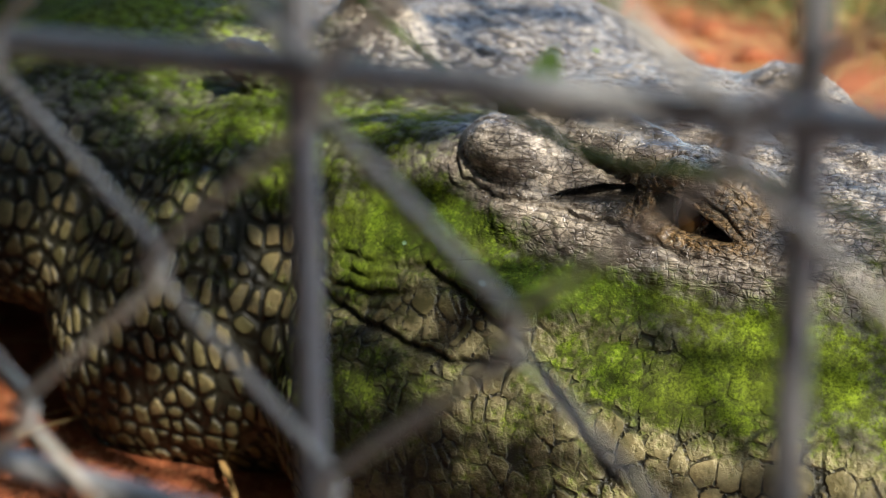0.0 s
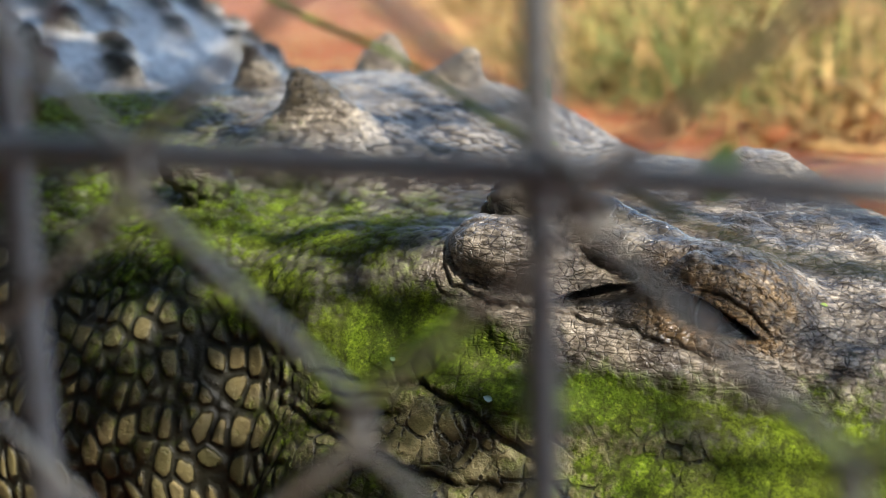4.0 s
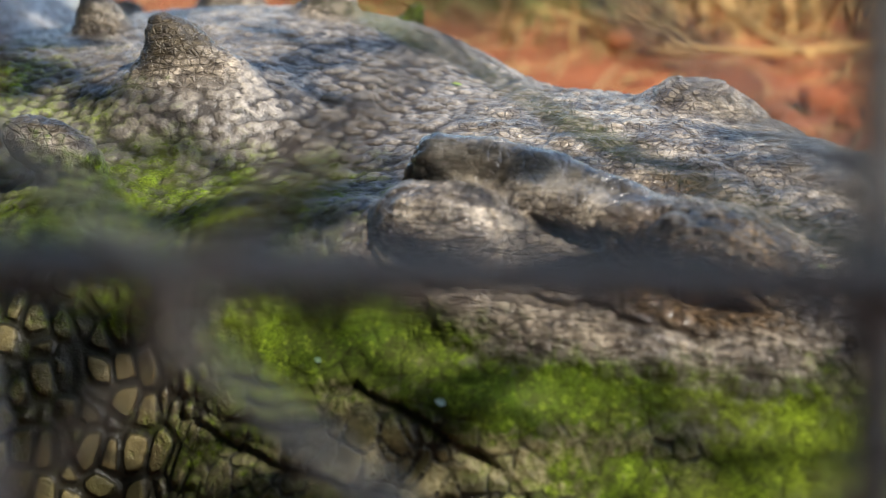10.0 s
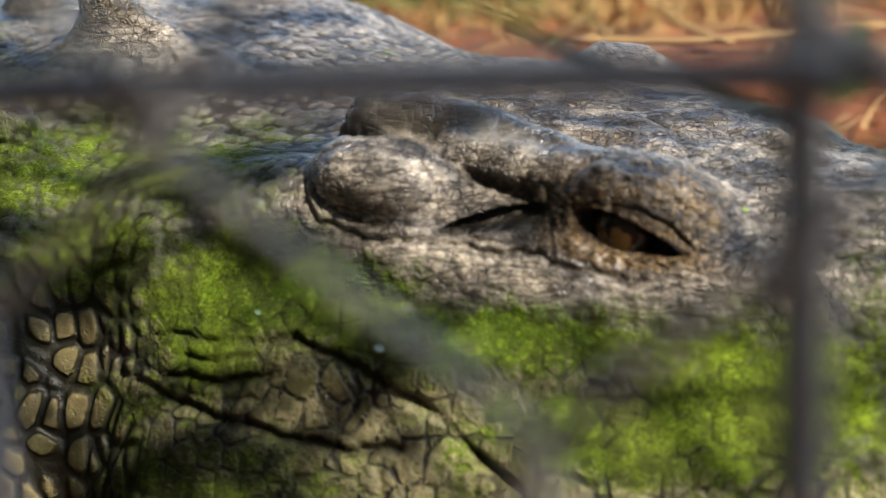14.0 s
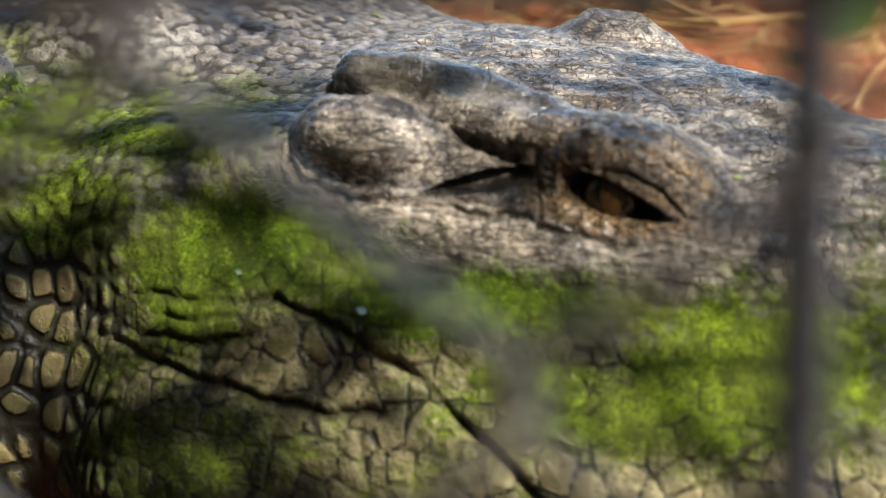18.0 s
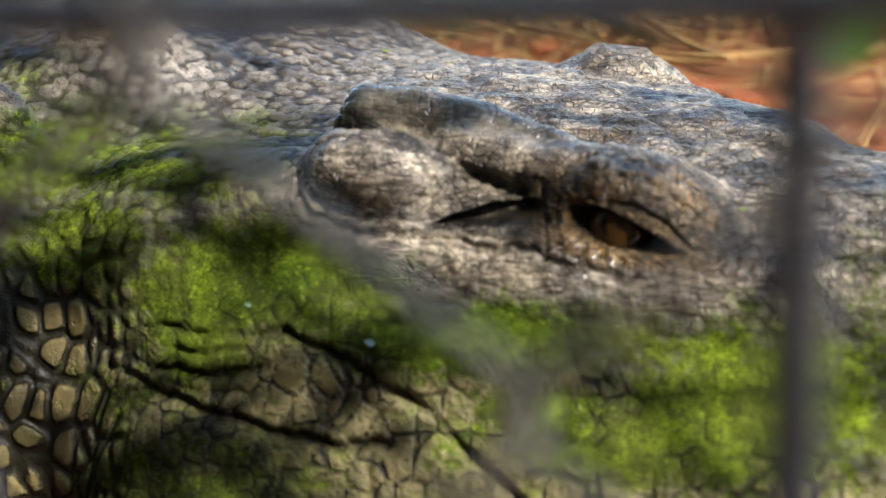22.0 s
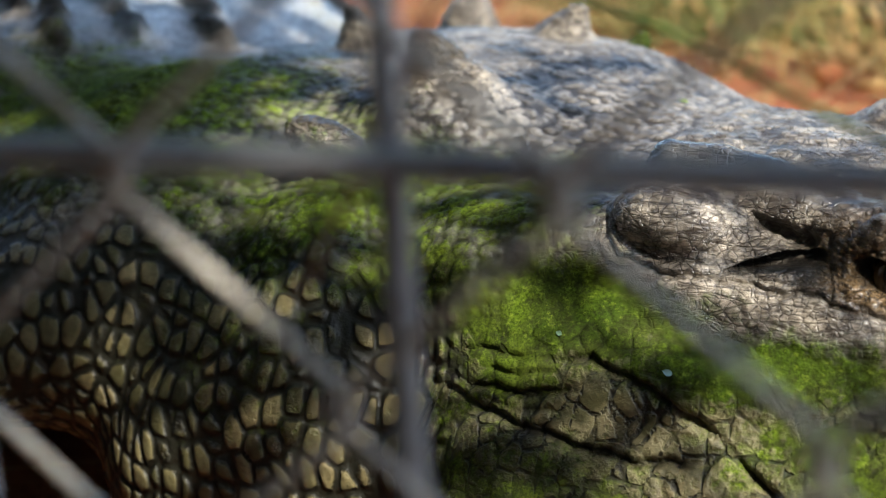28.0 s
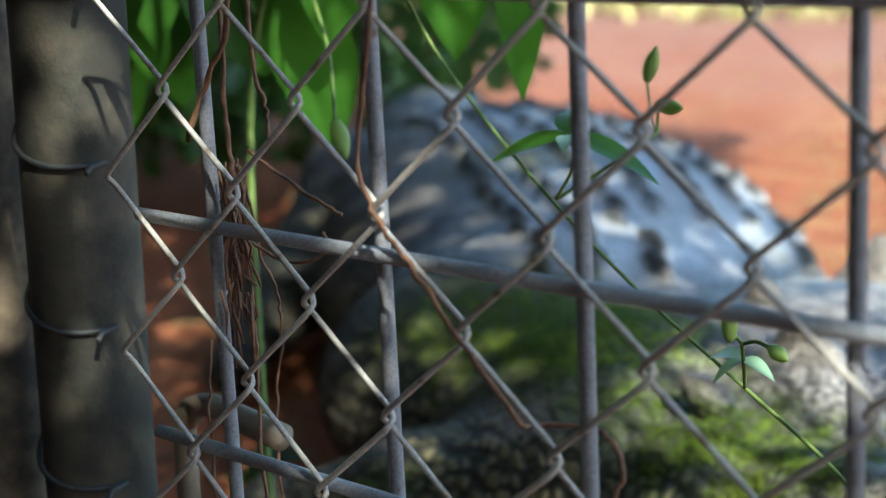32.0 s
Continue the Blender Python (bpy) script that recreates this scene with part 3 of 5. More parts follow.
def split_quads(verts, quads):
    """Each quad into four."""
    e = np.concatenate([quads[:, [i, (i + 1) % 4]] for i in range(4)])
    es = np.sort(e, 1)
    key, inv = np.unique(es[:, 0] * len(verts) + es[:, 1], return_inverse=True)
    a, b = key // len(verts), key % len(verts)
    mid = (verts[a] + verts[b]) / 2
    ctr = verts[quads].mean(1)
    nv, m, q = len(verts), len(key), len(quads)
    inv = inv.reshape(4, q) + nv
    c = np.arange(q) + nv + m
    out = [np.stack([quads[:, i], inv[i], c, inv[(i - 1) % 4]], 1) for i in range(4)]
    return np.concatenate([verts, mid, ctr]), np.concatenate(out)


def slope(p, h=0.0015):
    """Height and unit gradient of the field."""
    f0 = field_at(p)
    g = np.stack([field_at(p + np.array(o, np.float32) * h) - f0 for o in ((1, 0, 0), (0, 1, 0), (0, 0, 1))], 1)
    return f0, g / np.maximum(np.linalg.norm(g, axis=1), 1e-6)[:, None]


def worley(p, size, seed=0):
    """Nearest and second nearest distance to jittered points, and a value of the nearest one."""
    q = p / size
    base = np.floor(q).astype(np.int64)
    f1, f2, val = np.full(len(p), 9.0), np.full(len(p), 9.0), np.zeros(len(p))
    for o in np.ndindex(3, 3, 3):
        c = base + np.array(o) - 1
        h = (c[:, 0] * 73856093 ^ c[:, 1] * 19349663 ^ c[:, 2] * 83492791 ^ seed * 7919) & 0x7FFFFFFF
        j = np.stack([((h * k) % 9973) / 9973.0 for k in (7, 131, 1709)], 1)
        d = np.linalg.norm(c + 0.15 + 0.7 * j - q, axis=1)
        closer = d < f1
        f2 = np.where(closer, f1, np.minimum(f2, d))
        val = np.where(closer, j[:, 1], val)
        f1 = np.minimum(f1, d)
    return f1, f2, val


def bump_at(p, c, r):
    """1 at c, falling to 0 at the half axes r."""
    return np.clip(1.35 - np.linalg.norm((p - np.array(c)) / np.array(r), axis=1), 0, 1)


def furrow_depth(x, z):
    """How deep the furrows cut at x, z, which also sets their painted darkness."""
    depth = np.zeros(len(x))
    p = np.stack([x + 0.0008 * np.sin(z * 310 + x * 120), z + 0.0007 * np.sin(x * 260 + z * 90) + 0.0003 * np.sin(x * 700 + 1)], 1)
    for w, deep, line in FURROWS:
        best, along = np.full(len(x), 9.0), np.zeros(len(x))
        n = len(line) - 1
        for i in range(n):
            a, b = np.array(line[i]), np.array(line[i + 1])
            d = b - a
            t = np.clip((p - a) @ d / (d @ d), 0, 1)
            r = np.linalg.norm(p - a - t[:, None] * d, axis=1)
            closer = r < best
            along = np.where(closer, (i + t) / n, along)
            best = np.minimum(best, r)
        taper = np.clip(np.minimum(along, 1 - along) * 6, 0.25, 1)
        depth = np.maximum(depth, deep * taper * np.exp(-(best / w) ** 2))
    return depth


def refine(verts, quads, inside):
    """Splits the quads that lie inside; returns also the points that must stay on their old edges."""
    pick = inside(verts[quads].mean(1))
    keep, cut = quads[~pick], quads[pick]
    v2, q2 = split_quads(verts, cut)
    e = np.sort(np.concatenate([cut[:, [i, (i + 1) % 4]] for i in range(4)]), 1)
    key, count = np.unique(e[:, 0] * len(verts) + e[:, 1], return_counts=True)
    hang = np.nonzero(count == 1)[0]
    return v2, np.concatenate([keep, q2]), hang + len(verts), np.stack([key[hang] // len(verts), key[hang] % len(verts)], 1)


def build_crocodile():
    verts, quads = surface_nets((-1.62, 0.20, -0.03), (0.90, 1.85, 0.372), 0.006)
    verts, quads = split_quads(verts, quads)
    verts, quads, hang, ends = refine(verts, quads, lambda c: (c[:, 0] > -0.19) & (c[:, 0] < 0.37) & (c[:, 1] < 0.70 - 0.5 * (c[:, 0] - 0.1)) & (c[:, 2] > 0.0))
    verts, quads, hang2, ends2 = refine(verts, quads, lambda c: (c[:, 0] > 0.10) & (c[:, 0] < 0.30) & (c[:, 1] < 0.45) & (c[:, 2] > 0.152))
    f0, nrm = slope(verts)
    verts = (verts - nrm * f0[:, None]).astype(np.float32)
    f0, nrm = slope(verts)
    verts = (verts - nrm * f0[:, None] * 0.8).astype(np.float32)
    p = verts.astype(np.float64)
    x, y, z = p.T

    def ramp(v, lo, hi):
        return np.clip((v - lo) / (hi - lo), 0, 1)

    wob = 0.012 * np.sin(x * 70 + 3 * np.sin(z * 50)) + 0.008 * np.sin(z * 90 + y * 40)
    # large shields: jowl, legs, flank; throat with shields parted by hair lines; bone skin of head and horns
    jowl = ramp(x + wob + 0.35 * (z - 0.13), 0.058, 0.036) * ramp(z + wob, 0.186, 0.166)
    throat = ramp(x + wob + 0.35 * (z - 0.13), 0.036, 0.058) * ramp(z + 0.4 * wob + 0.25 * np.maximum(x - 0.15, 0), 0.162, 0.152) * ramp(y, 0.45, 0.42)
    flank = ramp(x, -0.15, -0.22) * ramp(z + wob, 0.215, 0.18)
    big = np.maximum(np.maximum(jowl, throat), flank)
    thin = np.where(throat > np.maximum(jowl, flank), 1.0, 0.0)
    flat = thin.copy()
    skull = ramp(x + wob, 0.105, 0.125) * ramp(z, 0.158, 0.168) * ramp(y + 0.6 * np.maximum(0.17 - x, 0), 0.62, 0.60)
    skull = np.maximum(skull, ramp(x + wob, 0.19, 0.22) * ramp(z, 0.150, 0.165))
    horn, brown = np.zeros(len(p)), np.zeros(len(p))
    for (hx, hy, hz), yaw, tall, foot, thick in HORNS:
        cx, cy = hx + 0.3 * foot * math.cos(radians(yaw)), hy
        horn = np.maximum(horn, ramp(np.hypot(x - cx, y - cy), 0.040, 0.030) * ramp(z, hz - tall - 0.012, hz - tall))
        brown = np.maximum(brown, ramp(np.hypot(x - cx, y - cy), 0.030, 0.022) * ramp(z + 0.3 * wob, hz - 1.1 * tall, hz - 0.85 * tall) * (1.0 if hy < 0.55 else 0.55 if hy < 0.65 else 0.10))
    horn = np.maximum(horn, 0.8 * ramp(np.hypot(x + 0.062, y - 0.655), 0.115, 0.09) * ramp(x + y * 0.3, 0.20, 0.17))
    skull = np.maximum(skull, horn)
    skull = np.maximum(skull, 0.8 * ramp(x, -0.22, -0.30) * ramp(z + wob, 0.20, 0.235))
    # dark hide low on the flank, shade painted in; dark keels of back shields
    across = 0.61 * (x + 0.33) + 0.79 * (y - 0.86)
    # mask of the back where sky sheen is painted as pale hide
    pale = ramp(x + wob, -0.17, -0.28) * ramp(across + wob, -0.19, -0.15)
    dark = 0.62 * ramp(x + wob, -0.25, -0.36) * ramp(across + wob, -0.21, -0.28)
    # shining rolls: ledge below the ear, the ear flap; dark wet brow
    wet, gloss = np.zeros(len(p)), np.zeros(len(p))
    for a, b in (((0.112, 0.390, 0.180), (0.160, 0.380, 0.1745)), ((0.160, 0.380, 0.1745), (0.225, 0.376, 0.167))):
        gloss = np.maximum(gloss, 0.9 * ramp(seg(p, a, b)[0] + 0.3 * wob, 0.013, 0.006))
    gloss = np.maximum(gloss, 0.75 * bump_at(p, (0.138, 0.390, 0.199), (0.030, 0.030, 0.016)))
    for a, b in (((0.120, 0.4240, 0.2110), (0.150, 0.422, 0.2150)), ((0.150, 0.422, 0.2150), (0.202, 0.414, 0.2025))):
        wet = np.maximum(wet, ramp(seg(p, a, b)[0] + 0.2 * wob, 0.019, 0.012))
    # shade below jowl and jaw fold painted as a dark throat patch
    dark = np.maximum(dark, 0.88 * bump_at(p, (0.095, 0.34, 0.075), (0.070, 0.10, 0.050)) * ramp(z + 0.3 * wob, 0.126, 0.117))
    for c in KEELS:
        near_ = np.nonzero((np.abs(x - c[0]) < 0.04) & (np.abs(y - c[1]) < 0.04))[0]
        q = p[near_] - np.array(c[:3])
        al = q[:, 0] * AXIS.x + q[:, 1] * AXIS.y
        ac = -q[:, 0] * AXIS.y + q[:, 1] * AXIS.x
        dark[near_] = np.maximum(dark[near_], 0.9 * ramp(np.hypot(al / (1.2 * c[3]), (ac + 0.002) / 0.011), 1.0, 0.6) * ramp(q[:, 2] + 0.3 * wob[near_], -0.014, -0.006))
    moss = np.zeros(len(p))
    for c, r, a in (((0.10, 0.37, 0.165), (0.080, 0.09, 0.026), 1.05), ((0.19, 0.34, 0.150), (0.10, 0.07, 0.018), 1.0),
                    ((0.28, 0.33, 0.135), (0.08, 0.09, 0.032), 1.05), ((0.40, 0.38, 0.14), (0.12, 0.15, 0.05), 1.1),
                    ((-0.01, 0.42, 0.195), (0.090, 0.10, 0.030), 0.80), ((0.02, 0.39, 0.172), (0.07, 0.08, 0.024), 0.84), ((-0.06, 0.41, 0.18), (0.07, 0.08, 0.03), 0.74), ((-0.10, 0.42, 0.20), (0.08, 0.10, 0.04), 0.72), ((0.075, 0.37, 0.150), (0.045, 0.08, 0.040), 0.95),
                    ((-0.23, 0.48, 0.235), (0.19, 0.14, 0.07), 0.95), ((0.05, 0.36, 0.115), (0.05, 0.06, 0.03), 0.62),
                    ((-0.28, 0.33, 0.13), (0.10, 0.06, 0.05), 0.6), ((-0.05, 0.47, 0.225), (0.05, 0.06, 0.03), 0.62),
                    ((0.16, 0.31, 0.08), (0.14, 0.09, 0.06), 0.50), ((0.09, 0.34, 0.10), (0.08, 0.08, 0.026), 0.76), ((0.25, 0.33, 0.120), (0.11, 0.09, 0.024), 0.92), ((0.03, 0.78, 0.2), (0.05, 0.06, 0.05), 0.9), ((-0.20, 0.86, 0.24), (0.07, 0.07, 0.05), 0.85), ((-0.55, 0.86, 0.27), (0.22, 0.10, 0.06), 0.55), ((-0.30, 0.52, 0.20), (0.16, 0.12, 0.07), 0.80), ((-0.27, 0.55, 0.270), (0.13, 0.10, 0.050), 0.72),
                    ((-0.06, 0.37, 0.13), (0.10, 0.08, 0.05), 0.42), ((0.06, 0.42, 0.195), (0.06, 0.09, 0.022), 0.72), ((0.07, 0.34, 0.085), (0.06, 0.08, 0.05), 0.80), ((0.34, 0.42, 0.165), (0.06, 0.06, 0.03), 0.8)):
        moss = np.maximum(moss, a * bump_at(p, c, r))
    moss *= 1 - 0.9 * ramp(z, 0.172, 0.182) * ramp(x, 0.11, 0.14) * ramp(x, 0.33, 0.29)
    moss *= 1 - 0.7 * brown
    warp = p + 0.003 * np.stack([np.sin(z * 80), np.sin(x * 75 + 1), np.sin(y * 70 + 2)], 1)
    f1, f2, val = worley(warp * np.array((1.0, 1.0, 0.72)), 0.0108)
    edge = np.clip(f2 - f1, 0, 1)
    g1, g2, gval = worley(warp * np.array((0.78, 1.0, 1.10)), 0.0054, 3)
    dome = np.sqrt(np.clip(1 - (g1 / 0.62) ** 2, 0, 1))
    s1, s2, sval = worley(warp, 0.0050, 5)
    grit = np.sqrt(np.clip(1 - (s1 / 0.65) ** 2, 0, 1))
    l1, l2, lval = worley(p + 0.004 * np.sin(p[:, [1, 2, 0]] * 160), 0.017, 8)
    bony = skull * (1 - horn)
    pebble = (1 - big) * (1 - 0.75 * skull) * (1 - 0.75 * np.clip(moss, 0, 1) * ramp(x, 0.05, 0.09))
    lift = (big * (1 - 0.75 * flat)) * 0.0024 * (np.minimum(np.clip(edge / 0.34, 0, 1), np.clip((0.82 - f1) / 0.28, 0, 1)) ** 0.7 - 0.6) + pebble * (0.0009 + 0.0012 * gval) * dome
    lift = lift + bony * (1 - 0.75 * np.maximum(wet, gloss)) * ((0.0005 + 0.0006 * sval) * grit + 0.0030 * (0.55 - np.clip(l1, 0, 1)) * ramp(y, 0.415, 0.44) + 0.0009 * (0.5 - np.clip(l1, 0, 1)))
    lift = lift + 0.0016 * horn * (0.5 - np.clip(s1, 0, 1))
    near = ramp(y, 0.475, 0.455)
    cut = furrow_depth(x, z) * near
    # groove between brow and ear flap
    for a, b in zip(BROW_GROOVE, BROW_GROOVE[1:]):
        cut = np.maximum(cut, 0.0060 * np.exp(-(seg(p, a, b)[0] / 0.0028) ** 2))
    # slit of the ear: thin behind, wider towards the eye
    ca, sa = math.cos(radians(9)), math.sin(radians(9))
    ex, ez = x - 0.1830, z - 0.1862
    eu, ev = (ex * ca + ez * sa) / 0.0195, (-ex * sa + ez * ca)
    ear = ramp(1.12 - np.hypot(eu, ev / (0.0028 + 0.0011 * np.clip(eu, -1, 1))), 0.0, 0.35) * near
    # socket of the eye
    ex, ez = x - 0.2325, z - 0.1825
    ca, sa = math.cos(radians(-19)), math.sin(radians(-19))
    eu = (ex * ca + ez * sa) / 0.0185
    ev = (-ex * sa + ez * ca) / (0.0054 - 0.0020 * np.clip(eu, -1.5, 1.5))
    socket = ramp(1.15 - np.hypot(eu, ev), 0.0, 0.4) * near
    ring, turn = np.hypot(eu, ev), np.arctan2(ev, eu)
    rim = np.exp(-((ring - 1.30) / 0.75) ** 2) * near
    lift = lift + near * 0.0013 * np.exp(-((ring - 1.42) / 0.20) ** 2) * (0.55 + 0.45 * np.sin(26 * turn))
    lift = lift * (1 - np.maximum(socket, ear))
    cut = cut * (1 - ear)
    p = p + nrm * (lift - 0.5 * cut)[:, None]
    p[:, 1] += 0.013 * socket + 0.012 * ear + 0.5 * cut * near
    p[hang2] = (p[ends2[:, 0]] + p[ends2[:, 1]]) / 2
    p[hang] = (p[ends[:, 0]] + p[ends[:, 1]]) / 2
    # ear slit and eye socket take the painted furrow darkness too
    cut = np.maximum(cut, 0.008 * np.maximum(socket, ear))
    # eyeball
    u = bmesh.new()
    bmesh.ops.create_uvsphere(u, u_segments=96, v_segments=64, radius=EYE_R)
    ev = np.array([v.co for v in u.verts]) + np.array(EYE)
    ef = [[v.index for v in f.verts] for f in u.faces]
    u.free()
    d = (ev - np.array(EYE)) / EYE_R
    gaze = np.array((-0.38, -0.88, 0.22))
    gaze /= np.linalg.norm(gaze)
    side = np.cross(gaze, (0, 0, 1))
    side /= np.linalg.norm(side)
    a, b = d @ side, d @ np.cross(side, gaze)
    front = d @ gaze > 0
    slit = np.where(front, np.clip(1.4 - np.hypot(a / 0.09, b / 0.66), 0, 1), 0)
    iris = np.where(front, np.clip((0.80 - np.hypot(a, b)) / 0.10, 0, 1), 0)
    nv = len(p)
    p = np.concatenate([p, ev])
    loops = np.concatenate([quads.ravel(), np.array([i + nv for f in ef for i in f])])
    size = np.concatenate([np.full(len(quads), 4), np.array([len(f) for f in ef])])
    me = bpy.data.meshes.new("still_crocodile")
    me.vertices.add(len(p))
    me.vertices.foreach_set("co", p.astype(np.float32).ravel())
    me.loops.add(len(loops))
    me.loops.foreach_set("vertex_index", loops.astype(np.int32))
    me.polygons.add(len(size))
    me.polygons.foreach_set("loop_start", np.concatenate([[0], np.cumsum(size)[:-1]]).astype(np.int32))
    me.polygons.foreach_set("material_index", np.concatenate([np.zeros(len(quads)), np.ones(len(ef))]).astype(np.int32))
    me.update(calc_edges=True)
    zero = np.zeros(len(ev))
    for name, data, more in (("moss", moss, zero), ("big", big, zero), ("skull", skull, zero), ("cell", np.where(big > 0.5, val, gval), zero), ("edge", edge, zero),
                             ("thin", thin, zero), ("dark", dark, zero), ("lid", ramp(np.linalg.norm((p[:nv] - np.array((0.233, 0.385, 0.190))) / np.array((0.042, 0.05, 0.019)), axis=1), 1.0, 0.75) * 0.8, zero), ("rim", rim, zero), ("wet", wet, zero), ("gloss", gloss, zero), ("brown", brown, zero), ("grit", grit, zero), ("core", f1, zero), ("pale", pale, zero), ("cleft_shade", np.clip(cut / 0.005, 0, 1), zero), ("dome", dome, zero),
                             ("pupil", np.zeros(nv), slit), ("iris", np.zeros(nv), iris)):
        at = me.attributes.new(name, "FLOAT", "POINT")
        at.data.foreach_set("value", np.concatenate([data, more]).astype(np.float32))
    me.shade_smooth()
    me.materials.append(MAT_SKIN)
    me.materials.append(MAT_EYE)
    # a crocodile that lies still, built as one plain mesh
    ob = new("still_crocodile", me)
    tagged(ob, "grey scaly crocodile overgrown with green algae, lying still on red earth", "crocodile")


build_crocodile()


# ---- the fence ----
S = 0.1                      # pitch of the welded bars
H1 = 0.32                    # height of one of the level bars


def build_fence():
    mesh = empty("welded_mesh")
    tagged(mesh, "weathered grey welded steel bar mesh panel", "fence")
    for i in range(0, 17):
        x = S * i - (0.003 if i == 2 else 0.0)
        pts = [(x + 0.0008 * math.sin(7 * k + i), 0.0020, 0.02 + 0.12 * k) for k in range(11)]
        tube("upright_bar", pts, 0.0031, MAT_ROD, mesh)
    for j in range(-3, 9):
        z = H1 + S * j
        pts = [(-0.045 + 0.12 * k, -0.0025, z + 0.0006 * math.sin(5 * k + j)) for k in range(15)]
        tube("level_bar", pts, 0.0032, MAT_ROD_LIT, mesh)
    net = empty("chain_link_net")
    tagged(net, "tan galvanised chain-link netting tied to a round post", "fence")
    dx, dz, x0, z0 = 0.0404, 0.0398, -0.0125, 0.476
    for k in range(-1, 40):
        pts = []
        for j in range(-11, 18):
            odd = (j + k) % 2
            x = x0 + dx * (k + odd)
            z = z0 + dz * j
            side = 1 if odd else -1
            pts += [(x - 0.0002 * side, -0.0095 - 0.0022 * side, z - 0.0036), (x + 0.0018 * side, -0.0095 - 0.0010 * side, z - 0.0010),
                    (x + 0.0018 * side, -0.0095 + 0.0010 * side, z + 0.0010), (x - 0.0002 * side, -0.0095 + 0.0022 * side, z + 0.0036)]
        tube("net_wire", pts, 0.0013, MAT_CHAIN, net, sides=6)


build_fence()


# ---- posts at the end of the fence ----
def build_posts():
    m = Mat("weathered_post")
    a, b, c = m.noise(16, 5), m.noise(70, 4), m.noise(420, 3)
    col = m.mix(m.ramp(a, (0.44, 0.0), (0.68, 1.0)), (0.028, 0.024, 0.014), (0.112, 0.090, 0.054))
    col = m.mix(m.ramp(b, (0.55, 0.0), (0.72, 0.7)), col, (0.042, 0.044, 0.024))
    grey = m.done(col, 0.75, normal=m.bump(m.math("ADD", b, m.math("MULTIPLY", c, 0.4)), 0.4, 0.002))
    m = Mat("old_wood")
    a = m.noise(30, 5)
    wood = m.done(m.mix(m.ramp(a, (0.4, 0.0), (0.65, 1.0)), (0.06, 0.045, 0.03), (0.26, 0.19, 0.11)), 0.85, normal=m.bump(a, 0.5, 0.003))
    dark = Mat("dark_pipe").done((0.02, 0.018, 0.016), 0.6)
    base = empty("fence_post", (-0.1235, 0.022, 0.0))
    tagged(base, "round grey weathered fence post wound with tie wires", "post")
    inv = base.matrix_world.inverted()
    ob = tube("pole", [(-0.1235 + 0.05 * (z - 0.4) + 0.0012 * math.sin(9 * z), 0.022, z) for z in [-0.1 + 0.06 * k for k in range(24)]], 0.0275, grey, base, sides=36)
    ob.matrix_parent_inverse = inv
    for z in (0.197, 0.277, 0.357, 0.437, 0.517, 0.597):
        pts = []
        for k in range(15):
            t = k / 14
            ang = radians(200 + 150 * t)
            pts.append((-0.1235 + 0.05 * (z - 0.4) + 0.0290 * math.cos(ang), 0.022 + 0.0290 * math.sin(ang), z + 0.020 * (1 - t) ** 2 - 0.003 * math.sin(3 * t)))
        pts += [(-0.0935 + 0.05 * (z - 0.4), 0.007, z - 0.0012), (-0.088 + 0.05 * (z - 0.4), 0.001, z - 0.0025)]
        ob = tube("tie_wire", pts, 0.0015, MAT_TIE, base, sides=6)
        ob.matrix_parent_inverse = inv
    stake = tube("wooden_stake", [(-0.206, 0.020, z) for z in (-0.05, 0.2, 0.4, 0.8)], [0.026, 0.025, 0.024, 0.022], wood, sides=14)
    tagged(stake, "old brown wooden stake beside the fence post", "stake")
    stub = tube("pipe_stub", [(-0.190, -0.030, z) for z in (-0.05, 0.20, 0.315, 0.322)], [0.024, 0.024, 0.024, 0.019], dark, sides=20)
    tagged(stub, "short dark pipe stub standing at the fence post", "pipe")
    m = Mat("tan_bamboo")
    a = m.noise(40, 5)
    tan = m.done(m.mix(m.ramp(a, (0.38, 0.0), (0.66, 1.0)), (0.13, 0.095, 0.055), (0.28, 0.21, 0.13)), 0.6, normal=m.bump(a, 0.4, 0.002))
    bend = spline([(-0.069, 0.030, -0.02), (-0.069, 0.030, 0.20), (-0.069, 0.030, 0.297), (-0.064, 0.030, 0.315), (-0.050, 0.030, 0.3225), (-0.030, 0.030, 0.3205), (0.002, 0.030, 0.3165)], 6)
    pipe = tube("bent_pipe", bend, [0.0056 + (0.0008 if 15 < k < 21 or k > 28 else 0.0) for k in range(len(bend))], tan, sides=18)
    tagged(pipe, "tan bent pipe with an elbow behind the netting", "pipe")


build_posts()


# ---- leaves and stems ----
def mat_leaf(name, dark, light, through_=0.35):
    m = Mat(name)
    r = m.island()
    n = m.noise(60, 4)
    col = m.mix(r, dark, light)
    col = m.mix(m.ramp(n, (0.4, 0.5), (0.65, 0.0)), col, tuple(0.6 * c for c in dark))
    out = m.t.nodes["Material Output"]
    tr = m.t.nodes.new("ShaderNodeBsdfTranslucent")
    m.put(tr.inputs["Color"], m.mix(0.5, col, (0.22, 0.42, 0.02)))
    ad = m.t.nodes.new("ShaderNodeMixShader")
    ad.inputs[0].default_value = through_
    m.done(col, 0.45, normal=m.bump(n, 0.3, 0.002), spec=0.4)
    m.t.links.new(m.b.outputs[0], ad.inputs[1])
    m.t.links.new(tr.outputs[0], ad.inputs[2])
    m.t.links.new(ad.outputs[0], out.inputs["Surface"])
    return m.m


MAT_LEAF = mat_leaf("vine_leaf", (0.045, 0.135, 0.012), (0.09, 0.23, 0.022), 0.42)
